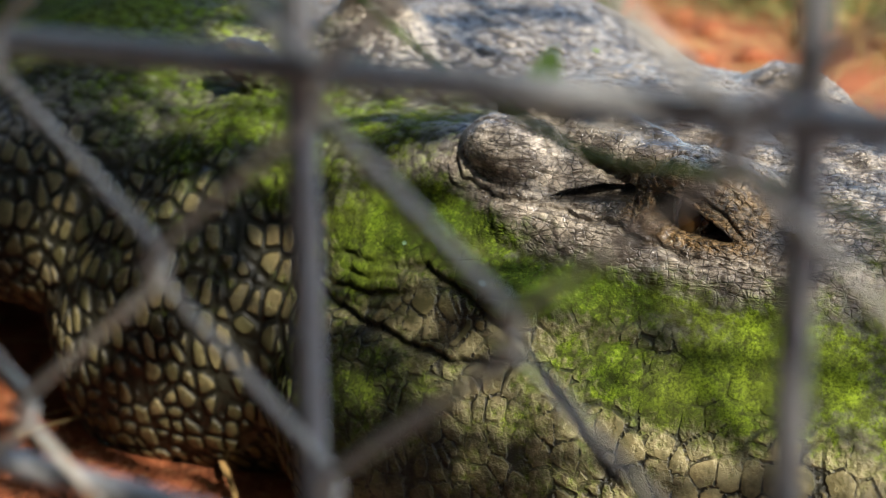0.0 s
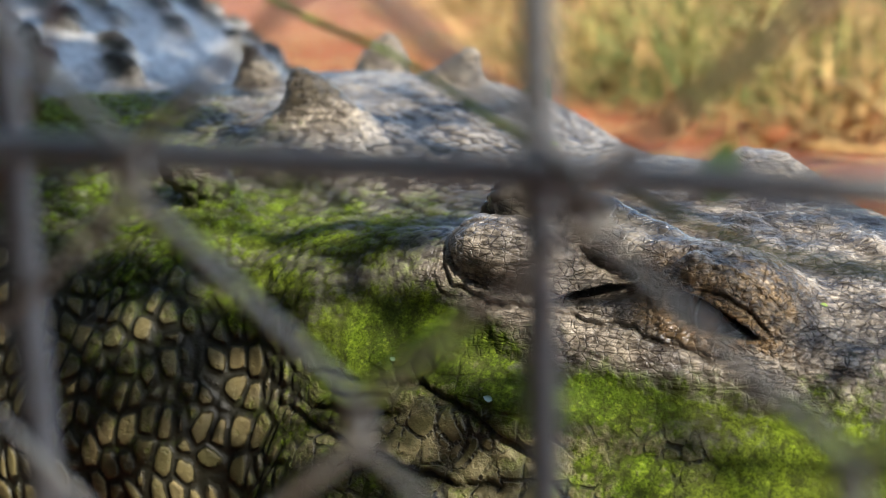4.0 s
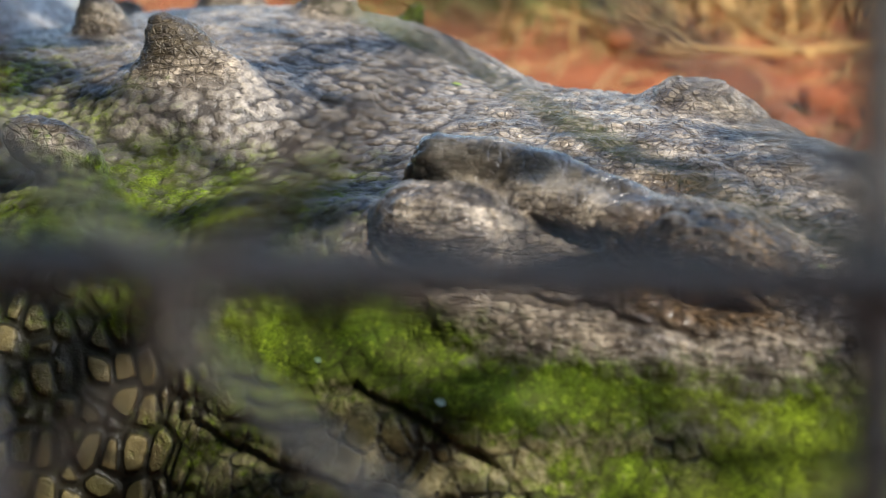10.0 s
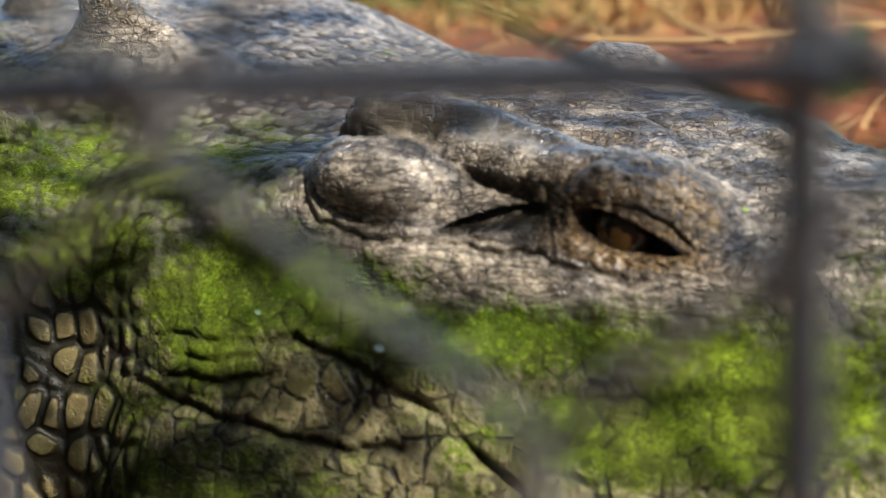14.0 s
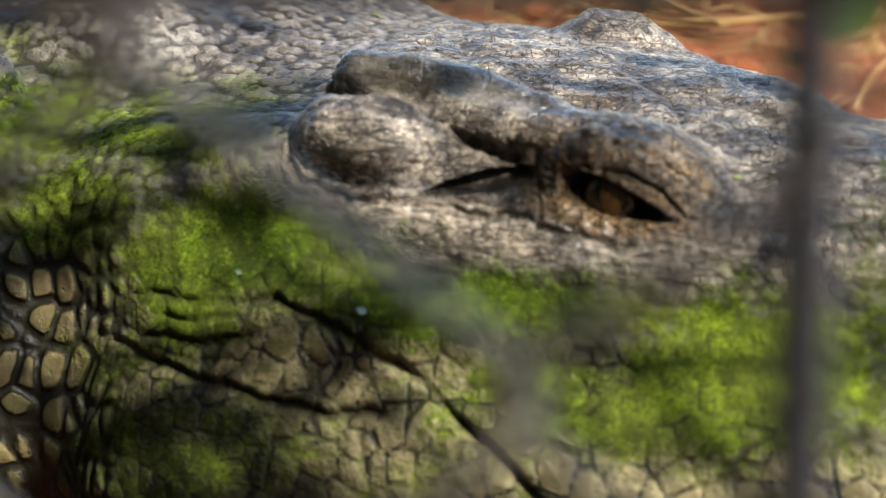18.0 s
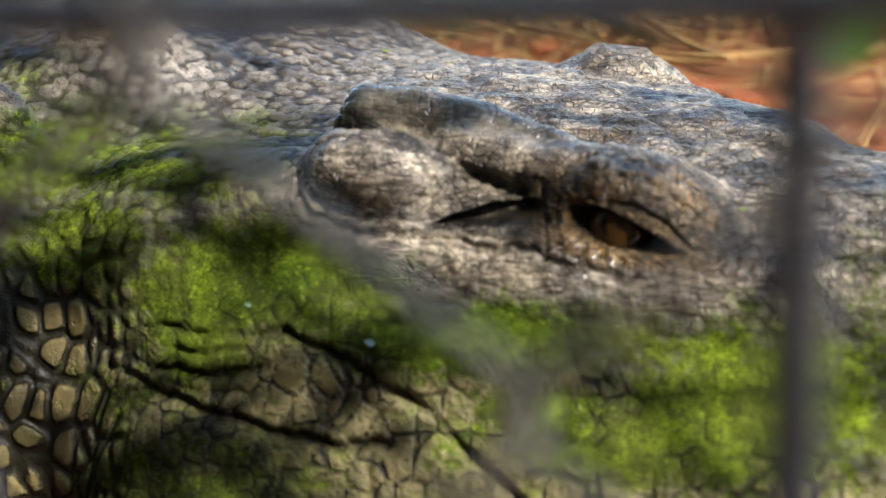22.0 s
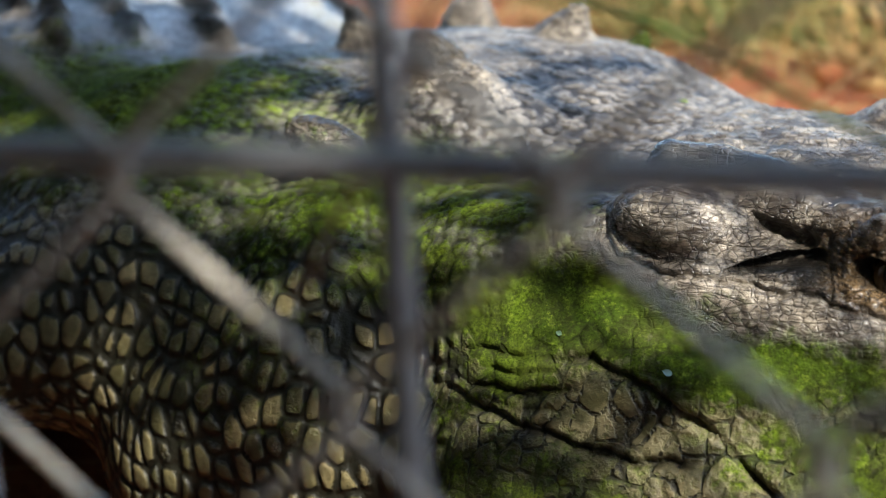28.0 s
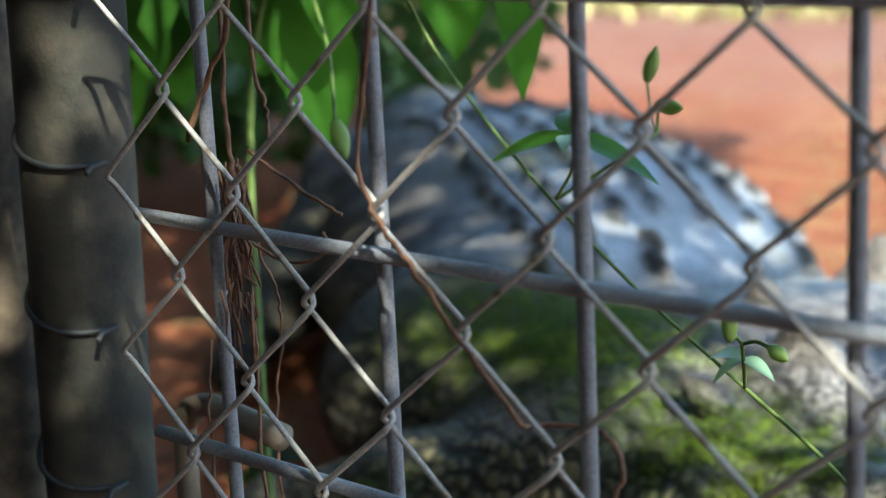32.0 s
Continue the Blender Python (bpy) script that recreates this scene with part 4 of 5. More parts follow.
MAT_BUD = mat_leaf("green_bud", (0.34, 0.48, 0.10), (0.50, 0.60, 0.20), 0.45)
MAT_PALE = mat_leaf("pale_leaflet", (0.30, 0.48, 0.28), (0.40, 0.58, 0.38), 0.35)
MAT_FLAKE = mat_leaf("blue_green_flake", (0.42, 0.62, 0.58), (0.55, 0.72, 0.68), 0.2)
MAT_CROWN = mat_leaf("tree_leaf", (0.04, 0.09, 0.015), (0.09, 0.15, 0.03), 0.12)


def mat_stem(name, a, b):
    m = Mat(name)
    n = m.noise(120, 5)
    return m.done(m.mix(m.ramp(n, (0.35, 0.0), (0.65, 1.0)), a, b), 0.7, normal=m.bump(n, 0.5, 0.0015))


MAT_STEM = mat_stem("green_stem", (0.10, 0.16, 0.025), (0.18, 0.24, 0.05))
MAT_TWIG = mat_stem("dry_twig", (0.10, 0.045, 0.022), (0.26, 0.13, 0.06))
MAT_BARK = mat_stem("bark", (0.08, 0.06, 0.045), (0.18, 0.14, 0.10))


def leaf_into(bm, base, along, face, length, width, droop=0.25, fold=0.18, heart=0.0):
    """A leaf blade with a midrib fold and a drooping tip; face: the way its upper side looks."""
    along, face = Vector(along).normalized(), Vector(face)
    side = along.cross(face).normalized()
    face = side.cross(along).normalized()
    rows, n = [], 7
    for i in range(n + 1):
        t = i / n
        w = width * 0.5 * (math.sin(math.pi * (t ** 0.75)) ** 0.85 if 0 < t < 1 else 0.03)
        back = -heart * length * 0.5 * max(0, 0.3 - t)
        mid = Vector(base) + along * length * t - face * droop * length * t * t
        row = []
        for s in (-1, -0.5, 0, 0.5, 1):
            row.append(bm.verts.new(mid + side * w * s + face * fold * w * abs(s) + along * back * abs(s)))
        rows.append(row)
    for a, b in zip(rows, rows[1:]):
        for k in range(4):
            bm.faces.new((a[k], a[k + 1], b[k + 1], b[k]))


def bud_into(bm, base, along, length, radius):
    along = Vector(along).normalized()
    n = 7
    pts = [Vector(base) + along * length * i / n for i in range(n + 1)]
    radii = [max(0.0004, radius * math.sin(math.pi * (0.12 + 0.88 * i / n)) ** 0.8) for i in range(n + 1)]
    tube_into(bm, pts, radii, 8)


def hairs_into(bm, base, along, length, radius, rng, count=26):
    along = Vector(along).normalized()
    for _ in range(count):
        d = Vector((rng.gauss(0, 1), rng.gauss(0, 1), rng.gauss(0, 1)))
        d = (d - along * d.dot(along)).normalized() + along * 0.5
        p = Vector(base) + along * length * rng.uniform(0.1, 0.8) + d * radius * 0.7
        tube_into(bm, [p, p + d * 0.0035], [0.00016, 0.00005], 3, False)


def build_thin_vine():
    rng = random.Random(5)
    vine = empty("climbing_vine", (0.40, 0.05, 0.0))
    tagged(vine, "thin green climbing vine with hairy buds behind the fence", "vine")
    inv = vine.matrix_world.inverted()

    def add(name, bm, mat, parent=vine, label=""):
        ob = part(name, bm, mat, parent, label)
        ob.matrix_parent_inverse = inv
        return ob
    stem = [(-0.05, 0.17, 0.515), (-0.017, 0.17, 0.468), (0.037, 0.17, 0.415), (0.096, 0.168, 0.370), (0.158, 0.166, 0.331), (0.210, 0.14, 0.318),
            (0.25, 0.12, 0.303), (0.289, 0.10, 0.2925), (0.32, 0.085, 0.287), (0.42, 0.05, 0.262), (0.42, 0.05, 0.0)]
    b = bmesh.new()
    pts = spline(stem, 6)
    tube_into(b, pts, [0.0008 + 0.0003 * i / len(pts) for i in range(len(pts))], 8)
    for p, q in zip(pts[::2], pts[1::2]):
        hairs_into(b, p, q - p, (q - p).length, 0.0012, rng, 4)
    add("stem", b, MAT_STEM)
    j = Vector((0.158, 0.166, 0.331))
    fork = Vector((0.176, 0.135, 0.362))
    for a, c in ((j, fork), (fork, Vector((0.186, 0.110, 0.372))), (fork, Vector((0.193, 0.130, 0.364)))):
        add("stalk", tube_into(bmesh.new(), spline([a, a.lerp(c, 0.5) + Vector((0, 0, 0.002)), c], 4), 0.0009, 6), MAT_STEM)
    for at, d, ln in (((0.186, 0.110, 0.371), (0.05, -0.1, 1), 0.016), ((0.192, 0.131, 0.364), (0.85, -0.5, -0.12), 0.014)):
        bd = bmesh.new()
        bud_into(bd, at, d, ln, 0.0034)
        ob = add("bud", bd, MAT_BUD, label="plump pale green bud with fine hairs")
        hb = bmesh.new()
        hairs_into(hb, at, d, ln, 0.0042, rng, 60)
        hob = part("hair", hb, MAT_BUD, ob)
        hob.matrix_parent_inverse = inv
    for d, ln in (((-0.6, 0.1, 0.1), 0.024), ((0.6, -0.2, 0.05), 0.017), ((-0.3, -0.5, -0.1), 0.016)):
        b = bmesh.new()
        leaf_into(b, (0.166, 0.152, 0.350), d, (0, -0.3, 1), ln, ln * 0.42, 0.5)
        add("leaflet", b, MAT_PALE, label="pale green leaflet")
    # higher sprig with three leaflets and two buds
    k = Vector((0.050, 0.172, 0.405))
    for c in ((0.056, 0.176, 0.436), (0.079, 0.215, 0.433)):
        add("stalk", tube_into(bmesh.new(), spline([k, k.lerp(Vector(c), 0.5) + Vector((0.008, 0, 0.004)), c], 5), 0.0009, 6), MAT_STEM)
    for d, ln, mat in (((-0.75, -0.5, -0.1), 0.042, MAT_LEAF), ((0.75, 0.5, -0.30), 0.048, MAT_LEAF), ((0.45, -0.75, 0.1), 0.026, MAT_PALE), ((-0.5, 0.6, 0.35), 0.035, MAT_LEAF)):
        b = bmesh.new()
        leaf_into(b, (0.056, 0.176, 0.436), d, (0.1, -0.3, 1), ln, ln * 0.40, 0.25)
        add("leaflet", b, mat)
    for at, d in (((0.030, 0.277, 0.448), (0.35, 0, 1)), ((0.066, 0.235, 0.443), (0.9, -0.3, 0.0))):
        bd = bmesh.new()
        bud_into(bd, at, d, 0.020, 0.0042)
        add("bud", bd, MAT_BUD)
        add("stalk", tube_into(bmesh.new(), spline([(0.079, 0.215, 0.433), Vector(at).lerp(Vector((0.079, 0.215, 0.433)), 0.5) - Vector((0, 0, 0.006)), at], 4), 0.0008, 6), MAT_STEM)
    for at, d, ln in (((0.3035, 0.095, 0.294), (0.3, -0.1, 1), 0.016),):
        b = bmesh.new()
        leaf_into(b, at, d, (0.2, -1, 0.3), ln, ln * 0.6, 0.1)
        add("leaflet", b, MAT_BUD)


build_thin_vine()


def build_broad_vine():
    rng = random.Random(11)
    vine = empty("broadleaf_vine", (-0.20, 0.20, 0.0))
    tagged(vine, "broad fresh green vine leaves hanging behind the fence post", "vine")
    inv = vine.matrix_world.inverted()
    stems = [[(-0.20, 0.20, 0.0), (-0.22, 0.21, 0.25), (-0.21, 0.22, 0.48), (-0.10, 0.22, 0.60)], [(-0.21, 0.22, 0.48), (-0.30, 0.24, 0.56), (-0.40, 0.26, 0.62)],
             [(-0.10, 0.22, 0.60), (0.02, 0.20, 0.58), (0.10, 0.20, 0.62)]]
    for s in stems:
        ob = tube("stem", spline(s, 6), 0.0022, MAT_STEM, vine)
        ob.matrix_parent_inverse = inv
    spots = [(-0.34, 0.22, 0.54, 0.10), (-0.27, 0.22, 0.55, 0.11), (-0.20, 0.22, 0.555, 0.12), (-0.18, 0.23, 0.50, 0.10), (-0.36, 0.23, 0.48, 0.10),
             (-0.30, 0.22, 0.52, 0.10), (-0.24, 0.21, 0.53, 0.09), (-0.13, 0.22, 0.545, 0.08), (-0.40, 0.25, 0.56, 0.12),
             (-0.32, 0.26, 0.57, 0.12), (-0.23, 0.27, 0.57, 0.12), (-0.15, 0.26, 0.58, 0.11), (-0.42, 0.22, 0.52, 0.10), (-0.45, 0.28, 0.58, 0.12), (-0.28, 0.17, 0.57, 0.09)]
    for x, y, z, ln in spots:
        b = bmesh.new()
        leaf_into(b, (x, y, z), (rng.uniform(-0.3, 0.3), rng.uniform(-0.2, 0.2), -1), (0.55 + rng.uniform(-0.3, 0.3), -0.75, 0.25), ln, ln * rng.uniform(0.55, 0.72), rng.uniform(0.0, 0.25), 0.15, 0.6)
        ob = part("leaf", b, MAT_LEAF, vine)
        ob.matrix_parent_inverse = inv
        ob = tube("stalk", [(x, y, z), (x + rng.uniform(-0.01, 0.01), y, z + 0.03), (x * 0.9, y, z + 0.06)], 0.0012, MAT_STEM, vine)
        ob.matrix_parent_inverse = inv
    for x, z, ln, wide, lean in ((-0.050, 0.553, 0.092, 0.048, -0.05), (-0.004, 0.540, 0.098, 0.028, -0.06)):
        b = bmesh.new()
        leaf_into(b, (x, 0.22, z), (lean, 0.0, -1), (0.45, -0.85, 0.25), ln, wide, 0.06, 0.22, 0.4)
        ob = part("leaf", b, MAT_LEAF, vine)
        ob.matrix_parent_inverse = inv
        ob = tube("stalk", [(x, 0.22, z), (x + 0.006, 0.215, z + 0.03), (x + 0.02, 0.21, z + 0.05)], 0.0012, MAT_STEM, vine)
        ob.matrix_parent_inverse = inv
    bd = bmesh.new()
    bud_into(bd, (-0.068, 0.142, 0.440), (0.5, -0.2, -0.9), 0.022, 0.005)
    ob = part("bud", bd, MAT_BUD, vine)
    ob.matrix_parent_inverse = inv
    ob = tube("stalk", spline([(-0.068, 0.142, 0.440), (-0.10, 0.17, 0.475), (-0.15, 0.20, 0.52)], 5), 0.001, MAT_STEM, vine)
    ob.matrix_parent_inverse = inv


build_broad_vine()


# ---- dry stems wound through the netting ----
def build_twigs():
    rng = random.Random(21)
    vine = empty("dead_creeper", (0.012, 0.004, 0.0))
    tagged(vine, "dead brown creeper stems wound round the fence wires", "creeper")
    inv = vine.matrix_world.inverted()
    lines = [
        (0.0016, [(0.035, -0.006, 0.60), (0.029, -0.006, 0.512), (0.011, -0.005, 0.483), (-0.006, -0.004, 0.456)]),
        (0.0015, [(0.020, 0.0, 0.58), (0.016, 0.0, 0.488), (0.016, 0.0, 0.455), (0.018, 0.0, 0.436), (0.012, 0.002, 0.416)]),
        (0.0014, [(0.008, 0.02, 0.56), (0.012, 0.02, 0.488), (0.018, 0.02, 0.469), (0.021, 0.018, 0.455)]),
        (0.0012, [(0.012, 0.004, 0.387), (0.019, 0.004, 0.378), (0.018, 0.004, 0.358), (0.015, 0.006, 0.30), (0.016, 0.006, 0.0)]),
        (0.0010, [(-0.010, 0.03, 0.43), (-0.004, 0.03, 0.401), (0.005, 0.03, 0.385), (0.006, 0.03, 0.364), (-0.001, 0.03, 0.326), (0.0, 0.03, 0.25)]),
        (0.0010, [(-0.030, 0.02, 0.36), (-0.036, 0.02, 0.32), (-0.034, 0.02, 0.25), (-0.036, 0.02, 0.10)]),
        (0.0013, [(-0.030, 0.05, 0.442), (-0.022, 0.05, 0.438), (0.007, 0.05, 0.425), (0.028, 0.05, 0.418)]),
        (0.0010, [(0.006, 0.012, 0.413), (0.030, 0.014, 0.405), (0.045, 0.018, 0.407), (0.051, 0.02, 0.413), (0.048, 0.02, 0.418)]),
        (0.0014, [(0.118, -0.012, 0.62), (0.115, -0.013, 0.518), (0.110, -0.013, 0.489), (0.104, -0.013, 0.457), (0.112, -0.0135, 0.438), (0.121, -0.014, 0.429), (0.138, -0.014, 0.412),
                  (0.156, -0.014, 0.392), (0.171, -0.014, 0.378), (0.176, -0.010, 0.368), (0.170, 0.004, 0.363), (0.186, 0.012, 0.363), (0.199, 0.0125, 0.360), (0.202, 0.0125, 0.346), (0.190, 0.0125, 0.320), (0.170, 0.0125, 0.290)]),
    ]
    for r, line in lines:
        pts = [p + Vector((rng.gauss(0, 0.0005), rng.gauss(0, 0.0004), 0)) for p in spline(line, 7)]
        ob = tube("stem", pts, [0.72 * r * rng.uniform(0.7, 1.25) for _ in pts], MAT_TWIG, vine, sides=7)
        ob.matrix_parent_inverse = inv
    # tangle of dead leaves and husks
    b = bmesh.new()
    for _ in range(64):
        z = rng.uniform(0.385, 0.450)
        p = Vector((0.013 + rng.gauss(0, 0.003), 0.003 + rng.gauss(0, 0.003), z))
        q = p + Vector((rng.gauss(0, 0.0028), rng.gauss(0, 0.002), rng.gauss(-0.016, 0.007)))
        tube_into(b, [p, p.lerp(q, 0.5) + Vector((rng.gauss(0, 0.002), 0, 0)), q], [0.0006, 0.0008, 0.0003], 5)
    ob = tagged(part("husk_tangle", b, MAT_TWIG, vine), kind="stuff")
    ob.matrix_parent_inverse = inv


build_twigs()


def build_scraps():
    """Tiny leaf scraps that fell on the hide."""
    rows = [((0.147, 0.3504, 0.149), (-0.01, -0.81, 0.58), 0.0045, MAT_FLAKE, "tiny pale blue-green leaf flake lying on the crocodile"),
            ((0.0966, 0.5724, 0.2125), (0.32, -0.04, 0.95), 0.0055, MAT_BUD, "tiny bright green leaf scrap lying on the crocodile"),
            ((0.2728, 0.4011, 0.1856), (0.56, -0.23, 0.79), 0.0035, MAT_BUD, "tiny bright green leaf scrap lying on the crocodile"),
            ((0.0965, 0.3672, 0.1558), (-0.21, -0.78, 0.59), 0.0035, MAT_PALE, "tiny pale green leaf scrap lying on the crocodile")]
    for at, up, long_, mat, label in rows:
        up = Vector(up).normalized()
        along = up.cross(Vector((0.3, 0.2, 1.0))).normalized()
        b = bmesh.new()
        leaf_into(b, Vector(at) + up * 0.0006 - along * long_ * 0.5, along, up, long_, long_ * 0.6, 0.06, 0.25)
        tagged(part("leaf_scrap", b, mat), label, "leaf", group="leaf scraps")


build_scraps()


# ---- dry grass bank, straw and stalks ----
def blade_into(verts, faces, base, d, length, width, bend, rng):
    """A bent blade of grass as a strip with a raised midrib."""
    side = d.cross(Vector((0, 0, 1)))
    side = (side.normalized() if side.length > 0.01 else Vector((1, 0, 0)))
    n = 4
    first = len(verts)
    for i in range(n + 1):
        t = i / n
        p = base + d * length * t + bend * length * t * t
        w = width * (1 - 0.85 * t)
        verts.append(p - side * w)
        verts.append(p + Vector((0, 0, w * 0.6)))
        verts.append(p + side * w)
    for i in range(n):
        a = first + 3 * i
        faces.append((a, a + 1, a + 4, a + 3))
        faces.append((a + 1, a + 2, a + 5, a + 4))


def grass_edge(x):
    return 1.68 + 0.14 * math.sin(3.1 * x) + (1.55 * max(0.0, -x - 0.15) if x > -2 else 2.9)


def build_grass():
    rng = random.Random(31)
    for name, mat, count, tall, label in (("dry_grass", MAT_STRAW, 13000, 0.20, "tangled dry straw-coloured grass on the red bank"),
                                          ("green_grass", MAT_GRASS, 16000, 0.22, "faded green grass growing on the red bank")):
        verts, faces = [], []
        for _ in range(count // 16):
            x = rng.uniform(-3.6, 1.8)
            y = grass_edge(x) + (0.0 if mat is MAT_STRAW else 0.14) + abs(rng.gauss(0, 0.75 if mat is MAT_STRAW else 1.2))
            if noise.noise((x * 2.2, y * 2.2, 5 if mat is MAT_STRAW else 8)) < -0.10 and rng.random() < 0.85:
                continue
            high = tall * rng.uniform(0.4, 1.35)
            for _ in range(rng.randint(8, 24)):
                bx, by = x + rng.gauss(0, 0.028), y + rng.gauss(0, 0.028)
                base = Vector((bx, by, ground_height(bx, by) - 0.004))
                d = Vector((rng.gauss(0, 0.38) + 6 * (bx - x), rng.gauss(-0.08, 0.32) + 6 * (by - y), rng.uniform(0.5, 1.0))).normalized()
                bend = Vector((rng.gauss(0, 0.4), rng.gauss(-0.1, 0.35), -rng.uniform(0.1, 0.75)))
                blade_into(verts, faces, base, d, high * rng.uniform(0.5, 1.4), rng.uniform(0.0016, 0.0046), bend, rng)
        tagged(new(name, mesh_from(name, verts, faces, mat)), label, "grass", kind="stuff")
    verts, faces = [], []
    for _ in range(11000):
        x, y = rng.uniform(-8.0, -0.4), rng.uniform(3.3, 8.5)
        if y < 3.65 + 0.5 * noise.noise((x, 0, 2)):
            continue
        base = Vector((x, y, ground_height(x, y) - 0.01))
        d = Vector((rng.gauss(0, 0.4), rng.gauss(0, 0.4), 1)).normalized()
        blade_into(verts, faces, base, d, rng.uniform(0.15, 0.45), rng.uniform(0.006, 0.014), Vector((rng.gauss(0, 0.3), rng.gauss(0, 0.3), -0.3)), rng)
    tagged(new("far_grass", mesh_from("far_grass", verts, faces, MAT_FAR)), "yellow-green grass at the far edge of the pen", "grass", kind="stuff")
    verts, faces = [], []
    for _ in range(3200):
        x, y = rng.uniform(-1.6, 1.4), rng.uniform(0.15, 3.2)
        if y < grass_edge(x) - 0.75 and rng.random() < 0.8:
            continue
        base = Vector((x, y, ground_height(x, y) + rng.uniform(0.002, 0.012)))
        a = rng.uniform(0, 2 * math.pi)
        d = Vector((math.cos(a), math.sin(a), rng.uniform(-0.03, 0.12))).normalized()
        blade_into(verts, faces, base, d, rng.uniform(0.04, 0.22), rng.uniform(0.0012, 0.003), Vector((rng.gauss(0, 0.3), rng.gauss(0, 0.3), -0.04)), rng)
    tagged(new("straw_litter", mesh_from("straw_litter", verts, faces, MAT_STRAW)), "loose straw lying on the red earth", "straw", kind="stuff")
    # a few thick curled stalks at the foot of the bank
    for pts, r in (([(-0.02, 1.93, 0.05), (0.06, 1.78, 0.06), (0.14, 1.66, 0.03), (0.20, 1.58, 0.02)], 0.006), ([(0.20, 1.75, 0.01), (0.24, 1.72, 0.07), (0.30, 1.73, 0.06), (0.31, 1.72, 0.01)], 0.004),
                   ([(-0.08, 1.80, 0.03), (0.02, 1.70, 0.03), (0.08, 1.60, 0.02)], 0.004), ([(0.02, 1.62, 0.02), (0.18, 1.60, 0.02), (0.36, 1.62, 0.03)], 0.005),
                   ([(0.36, 1.80, 0.02), (0.46, 1.66, 0.08), (0.52, 1.6, 0.02)], 0.004), ([(-0.35, 2.1, 0.02), (-0.28, 1.98, 0.09), (-0.22, 1.95, 0.02)], 0.004)):
        ob = tube("dry_stalk", spline(pts, 6), [r * (1.1 - 0.5 * k / (6 * len(pts))) for k in range(6 * (len(pts) - 1) + 1)], MAT_STRAW, sides=7)
        tagged(ob, "thick pale dry grass stalk lying on red earth", "stalk", "dry stalks")
    # clods
    for k in range(26):
        x, y = rng.uniform(-0.5, 0.6), rng.uniform(1.25, 2.1)
        b = bmesh.new()
        bmesh.ops.create_icosphere(b, subdivisions=2, radius=1)
        for v in b.verts:
            v.co *= 1 + 0.35 * noise.noise(v.co * 1.3 + Vector((k * 3.1, 0, 0)))
            v.co.z *= 0.6
        s_ = rng.uniform(0.008, 0.028)
        bmesh.ops.scale(b, vec=(s_, s_, s_), verts=b.verts)
        ob = part("earth_clod", b, MAT_GROUND)
        ob.location = (x, y, ground_height(x, y) + s_ * 0.25)
        tagged(ob, "small crumbly clod of red earth", "clod", "clods of earth")


build_grass()


# ---- small weed on the ground behind the fence ----
def build_weed(at, seed):
    rng = random.Random(seed)
    weed = empty("weed", at)
    tagged(weed, "small bright green weed sprouting from red earth", "weed")
    for _ in range(7):
        a = rng.uniform(0, 6.28)
        d = Vector((math.cos(a) * 0.6, math.sin(a) * 0.6, rng.uniform(0.4, 1.2)))
        b = bmesh.new()
        leaf_into(b, (0, 0, 0.0), d, (0, -0.5, 1), rng.uniform(0.05, 0.10), 0.022, 0.4)
        part("leaf", b, MAT_LEAF, weed)


build_weed((-0.88, 0.92, 0.0), 3)
build_weed((-0.62, 0.52, 0.0), 4)


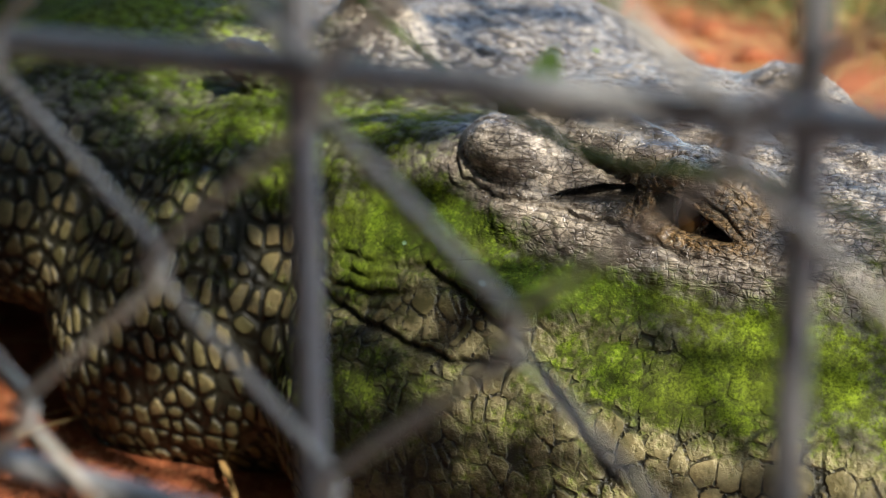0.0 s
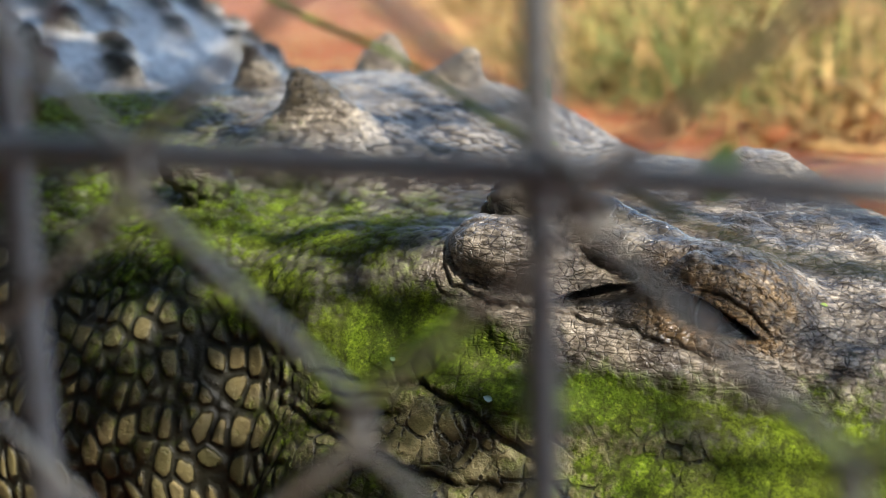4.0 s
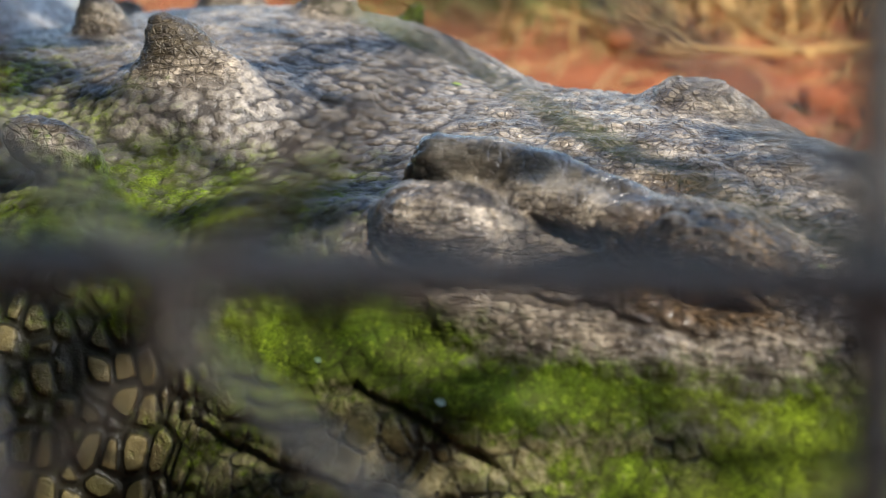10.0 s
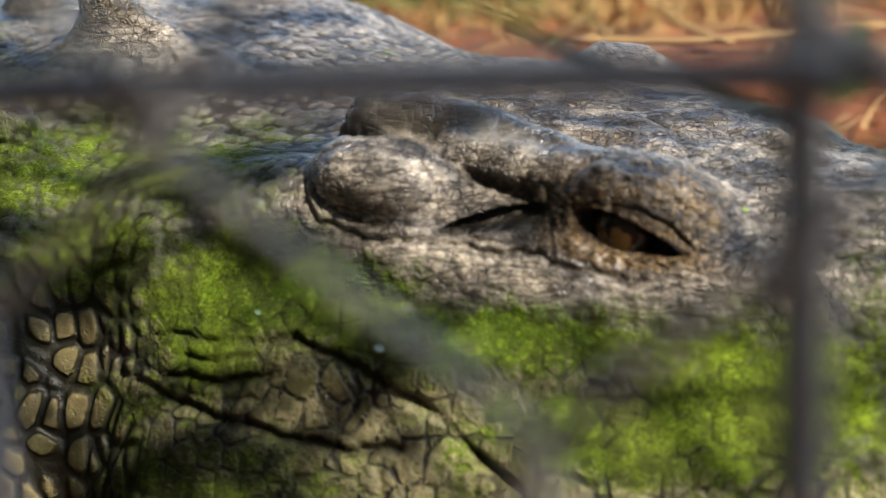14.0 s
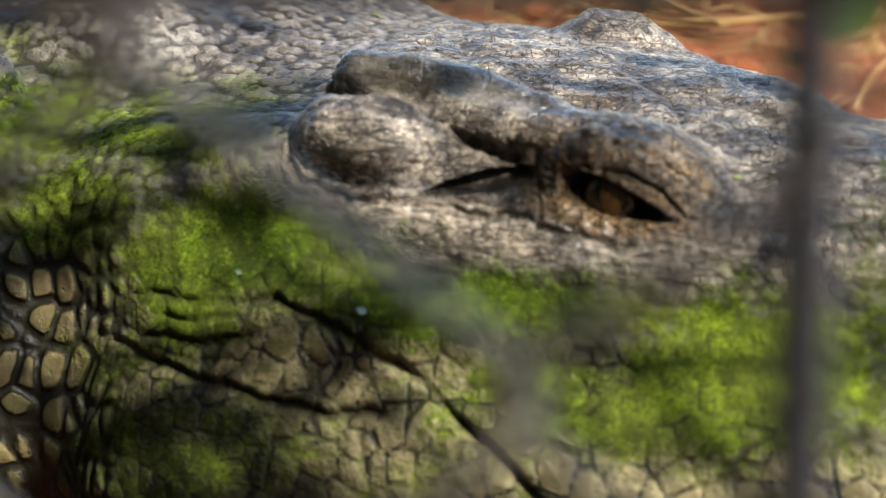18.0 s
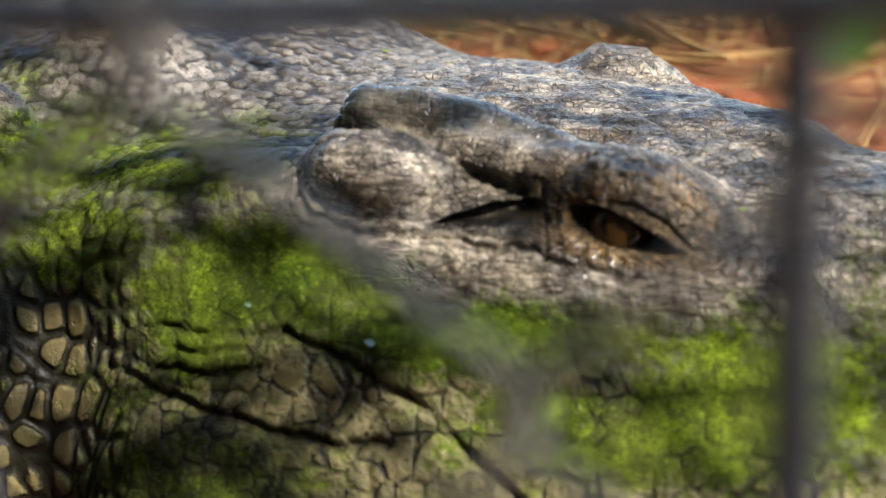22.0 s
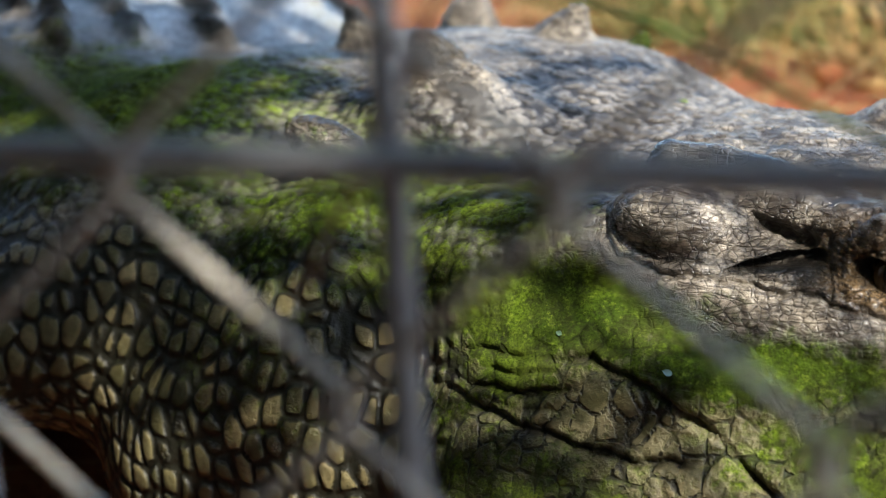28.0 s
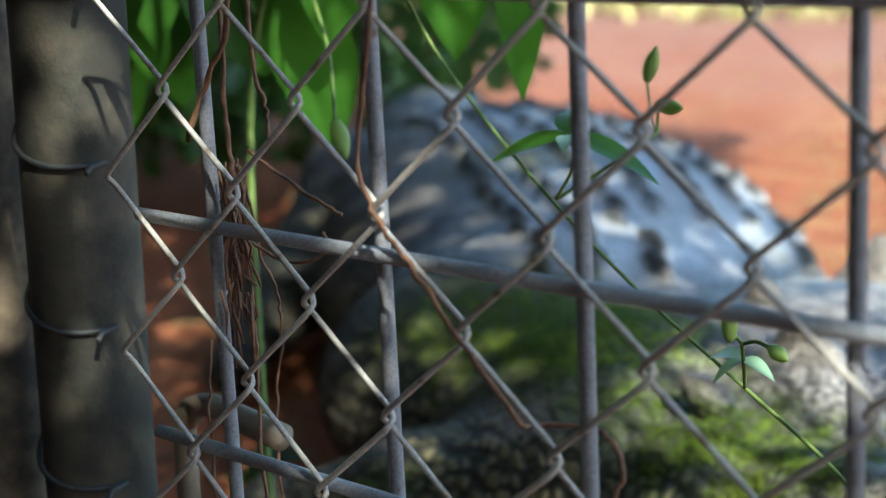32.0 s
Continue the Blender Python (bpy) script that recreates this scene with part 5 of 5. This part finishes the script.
# ---- an unseen tree added on the visitors' side, its crown placed to shade the pen ----
def build_tree():
    rng = random.Random(77)
    tree = empty("unseen_shade_tree", (1.80, -1.15, 0.0))
    tagged(tree, "unseen small leafy tree added beside the fence to shade the pen", "tree")
    inv = tree.matrix_world.inverted()
    trunk = spline([(1.80, -1.15, -0.1), (1.74, -1.15, 0.6), (1.58, -1.20, 1.2), (1.45, -0.95, 1.7)], 6)
    ob = tube("trunk", trunk, [0.09 - 0.0025 * k for k in range(len(trunk))], MAT_BARK, tree, sides=12)
    ob.matrix_parent_inverse = inv
    for a, b_ in (((1.58, -1.2, 1.2), (0.9, -0.3, 1.5)), ((1.5, -1.05, 1.5), (1.3, 0.1, 1.75)), ((1.45, -0.95, 1.7), (0.5, -0.9, 1.9)), ((1.58, -1.2, 1.2), (0.2, -0.6, 1.6))):
        a, b_ = Vector(a), Vector(b_)
        pts = spline([a, a.lerp(b_, 0.5) + Vector((0, 0, 0.12)), b_], 6)
        ob = tube("limb", pts, [0.035 - 0.0022 * k for k in range(len(pts))], MAT_BARK, tree, sides=8)
        ob.matrix_parent_inverse = inv
    verts, faces = [], []
    # crown openings placed so that sun patches land on chosen spots
    gaps = [(0.130, 0.400, 0.055), (-0.19, 0.87, 0.07), (-0.17, 0.64, 0.06), (-0.06, 0.71, 0.05), (0.240, 0.372, 0.046), (0.185, 0.333, 0.026), (0.06, 0.335, 0.042), (0.278, 0.320, 0.032), (0.325, 0.325, 0.034), (0.222, 0.318, 0.026), (0.37, 0.33, 0.026), (0.310, 0.275, 0.050), (0.36, 0.29, 0.04), (0.23, 0.44, 0.045), (0.29, 0.52, 0.060), (0.38, 0.40, 0.06), (0.19, 0.60, 0.05), (0.10, 0.62, 0.05), (0.02, 0.53, 0.05), (-0.42, 0.38, 0.09), (-0.62, 0.42, 0.08)]
    for k_ in range(26000):
        x, y = (rng.uniform(-3.0, 0.75), rng.uniform(-0.45, 2.3)) if k_ < 17000 else (rng.uniform(-0.15, 0.75), rng.uniform(0.225, 0.85)) if k_ < 21200 else (rng.uniform(-3.2, -0.85), rng.uniform(0.2, 2.4))
        if y > 1.0 and x > -0.45 - 0.5 * (y - 1.0):
            continue
        if any((x - gx) ** 2 + (y - gy) ** 2 < gr * gr for gx, gy, gr in gaps):
            continue
        small = 17000 <= k_ < 21200
        # leaf density set by area to dim or brighten hide and fence
        airy = 0.55 if x > -0.1 else 0.15 if x > -0.3 else 0.12
        if y < 0.225:
            airy = 0.42 if -0.27 < x < -0.06 and y > 0.04 else 0.0
        over_head = x > -0.15 and 0.225 < y < 0.85
        if over_head != small:
            continue
        if small and noise.noise((x * 21, y * 21, 4)) > (-0.10 if y < 0.42 else -0.34) and not (0.12 < x < 0.215 and 0.262 < y < 0.310):
            continue
        if not small and (rng.random() < airy or noise.noise((x * 6, y * 6, 9)) < (-0.05 if airy > 0.5 else -0.72)):
            continue
        p = Vector((x, y, 0.17)) + to_sun * (rng.uniform(1.05, 1.6) if small else rng.uniform(1.5, 2.6))
        d = Vector((rng.gauss(0, 1), rng.gauss(0, 1), rng.gauss(-0.3, 0.5))).normalized()
        side = d.cross(Vector((rng.gauss(0, 0.5) + 0.5, rng.gauss(0, 0.5) - 0.3, 1))).normalized()
        up = side.cross(d)
        ln = rng.uniform(0.022, 0.042) if small else rng.uniform(0.045, 0.085)
        n = len(verts)
        verts += [p, p + d * ln * 0.35 + side * ln * 0.26, p + d * ln * 0.75 + side * ln * 0.2 - up * ln * 0.05, p + d * ln - up * ln * 0.15,
                  p + d * ln * 0.75 - side * ln * 0.2 - up * ln * 0.05, p + d * ln * 0.35 - side * ln * 0.26, p + d * ln * 0.5 - up * ln * 0.06]
        faces += [(n, n + 1, n + 6), (n + 1, n + 2, n + 6), (n + 2, n + 3, n + 6), (n + 3, n + 4, n + 6), (n + 4, n + 5, n + 6), (n + 5, n, n + 6)]
    ob = new("crown", mesh_from("crown", verts, faces, MAT_CROWN, False))
    ob.parent = tree
    ob.matrix_parent_inverse = inv


build_tree()


# ---- leafy shrub added as a dark backdrop, unseen walls added to close the visitors' side ----
def build_shrub():
    rng = random.Random(91)
    # stands in for deep shade on the ground; its leaves block the sky
    mid = Vector((-2.22, 1.58, 0.0))
    shrub = empty("shrub", mid)
    tagged(shrub, "dense dark green shrub added to darken the red earth behind the pen", "shrub")
    inv = shrub.matrix_world.inverted()
    for k in range(11):
        a = 2 * math.pi * k / 11 + rng.uniform(-0.2, 0.2)
        tip = mid + Vector((0.55 * math.cos(a), 0.50 * math.sin(a), rng.uniform(0.5, 0.9)))
        pts = spline([mid, mid.lerp(tip, 0.5) + Vector((0, 0, 0.08)), tip], 5)
        ob = tube("branch", pts, [0.018 - 0.0014 * i for i in range(len(pts))], MAT_BARK, shrub, sides=7)
        ob.matrix_parent_inverse = inv
    verts, faces = [], []
    for _ in range(8500):
        a, r = rng.uniform(0, 6.28), math.sqrt(rng.random())
        edge = 0.80 + 0.14 * math.sin(3 * a + 1) + 0.08 * math.sin(7 * a)
        low = 0.09 + 0.08 * r + 0.05 * math.sin(5 * a)
        p = mid + Vector((edge * r * math.cos(a), 0.95 * edge * r * math.sin(a), low + rng.random() * (1.05 - low - 0.45 * r * r)))
        d = Vector((rng.gauss(0, 1), rng.gauss(0, 1), rng.gauss(-0.5, 0.6))).normalized()
        side = d.orthogonal().normalized()
        up = side.cross(d)
        ln = rng.uniform(0.04, 0.09)
        n = len(verts)
        verts += [p, p + d * ln * 0.4 + side * ln * 0.3 + up * ln * 0.06, p + d * ln - up * ln * 0.1, p + d * ln * 0.4 - side * ln * 0.3 + up * ln * 0.06, p + d * ln * 0.45]
        faces += [(n, n + 1, n + 4), (n + 1, n + 2, n + 4), (n + 2, n + 3, n + 4), (n + 3, n, n + 4)]
    ob = new("crown", mesh_from("crown", verts, faces, MAT_CROWN, False))
    ob.parent = shrub
    ob.matrix_parent_inverse = inv


build_shrub()


# two unseen walls added to cut sky light from behind and from the left
def build_wall():
    m = Mat("dark_boards")
    a, b = m.noise(3, 5), m.noise(40, 5)
    mat = m.done(m.mix(m.ramp(a, (0.4, 0.0), (0.65, 1.0)), (0.05, 0.045, 0.038), (0.11, 0.10, 0.085)), 0.85, normal=m.bump(b, 0.4, 0.004))
    b_ = bmesh.new()
    bmesh.ops.create_cube(b_, size=1)
    bmesh.ops.scale(b_, vec=(9.0, 0.12, 2.8), verts=b_.verts)
    bmesh.ops.translate(b_, vec=(-1.0, -1.45, 1.4), verts=b_.verts)
    tagged(part("added_wall_south", b_, mat, smooth=False), "unseen dark weathered board wall, added behind the visitors' path to block sky light", "wall", kind="structure")
    b_ = bmesh.new()
    bmesh.ops.create_cube(b_, size=1)
    bmesh.ops.scale(b_, vec=(0.12, 2.6, 2.8), verts=b_.verts)
    bmesh.ops.translate(b_, vec=(-3.4, -0.09, 1.4), verts=b_.verts)
    tagged(part("added_wall_west", b_, mat, smooth=False), "unseen dark weathered board wall, added at the end of the path to block sky light", "wall", kind="structure")


build_wall()
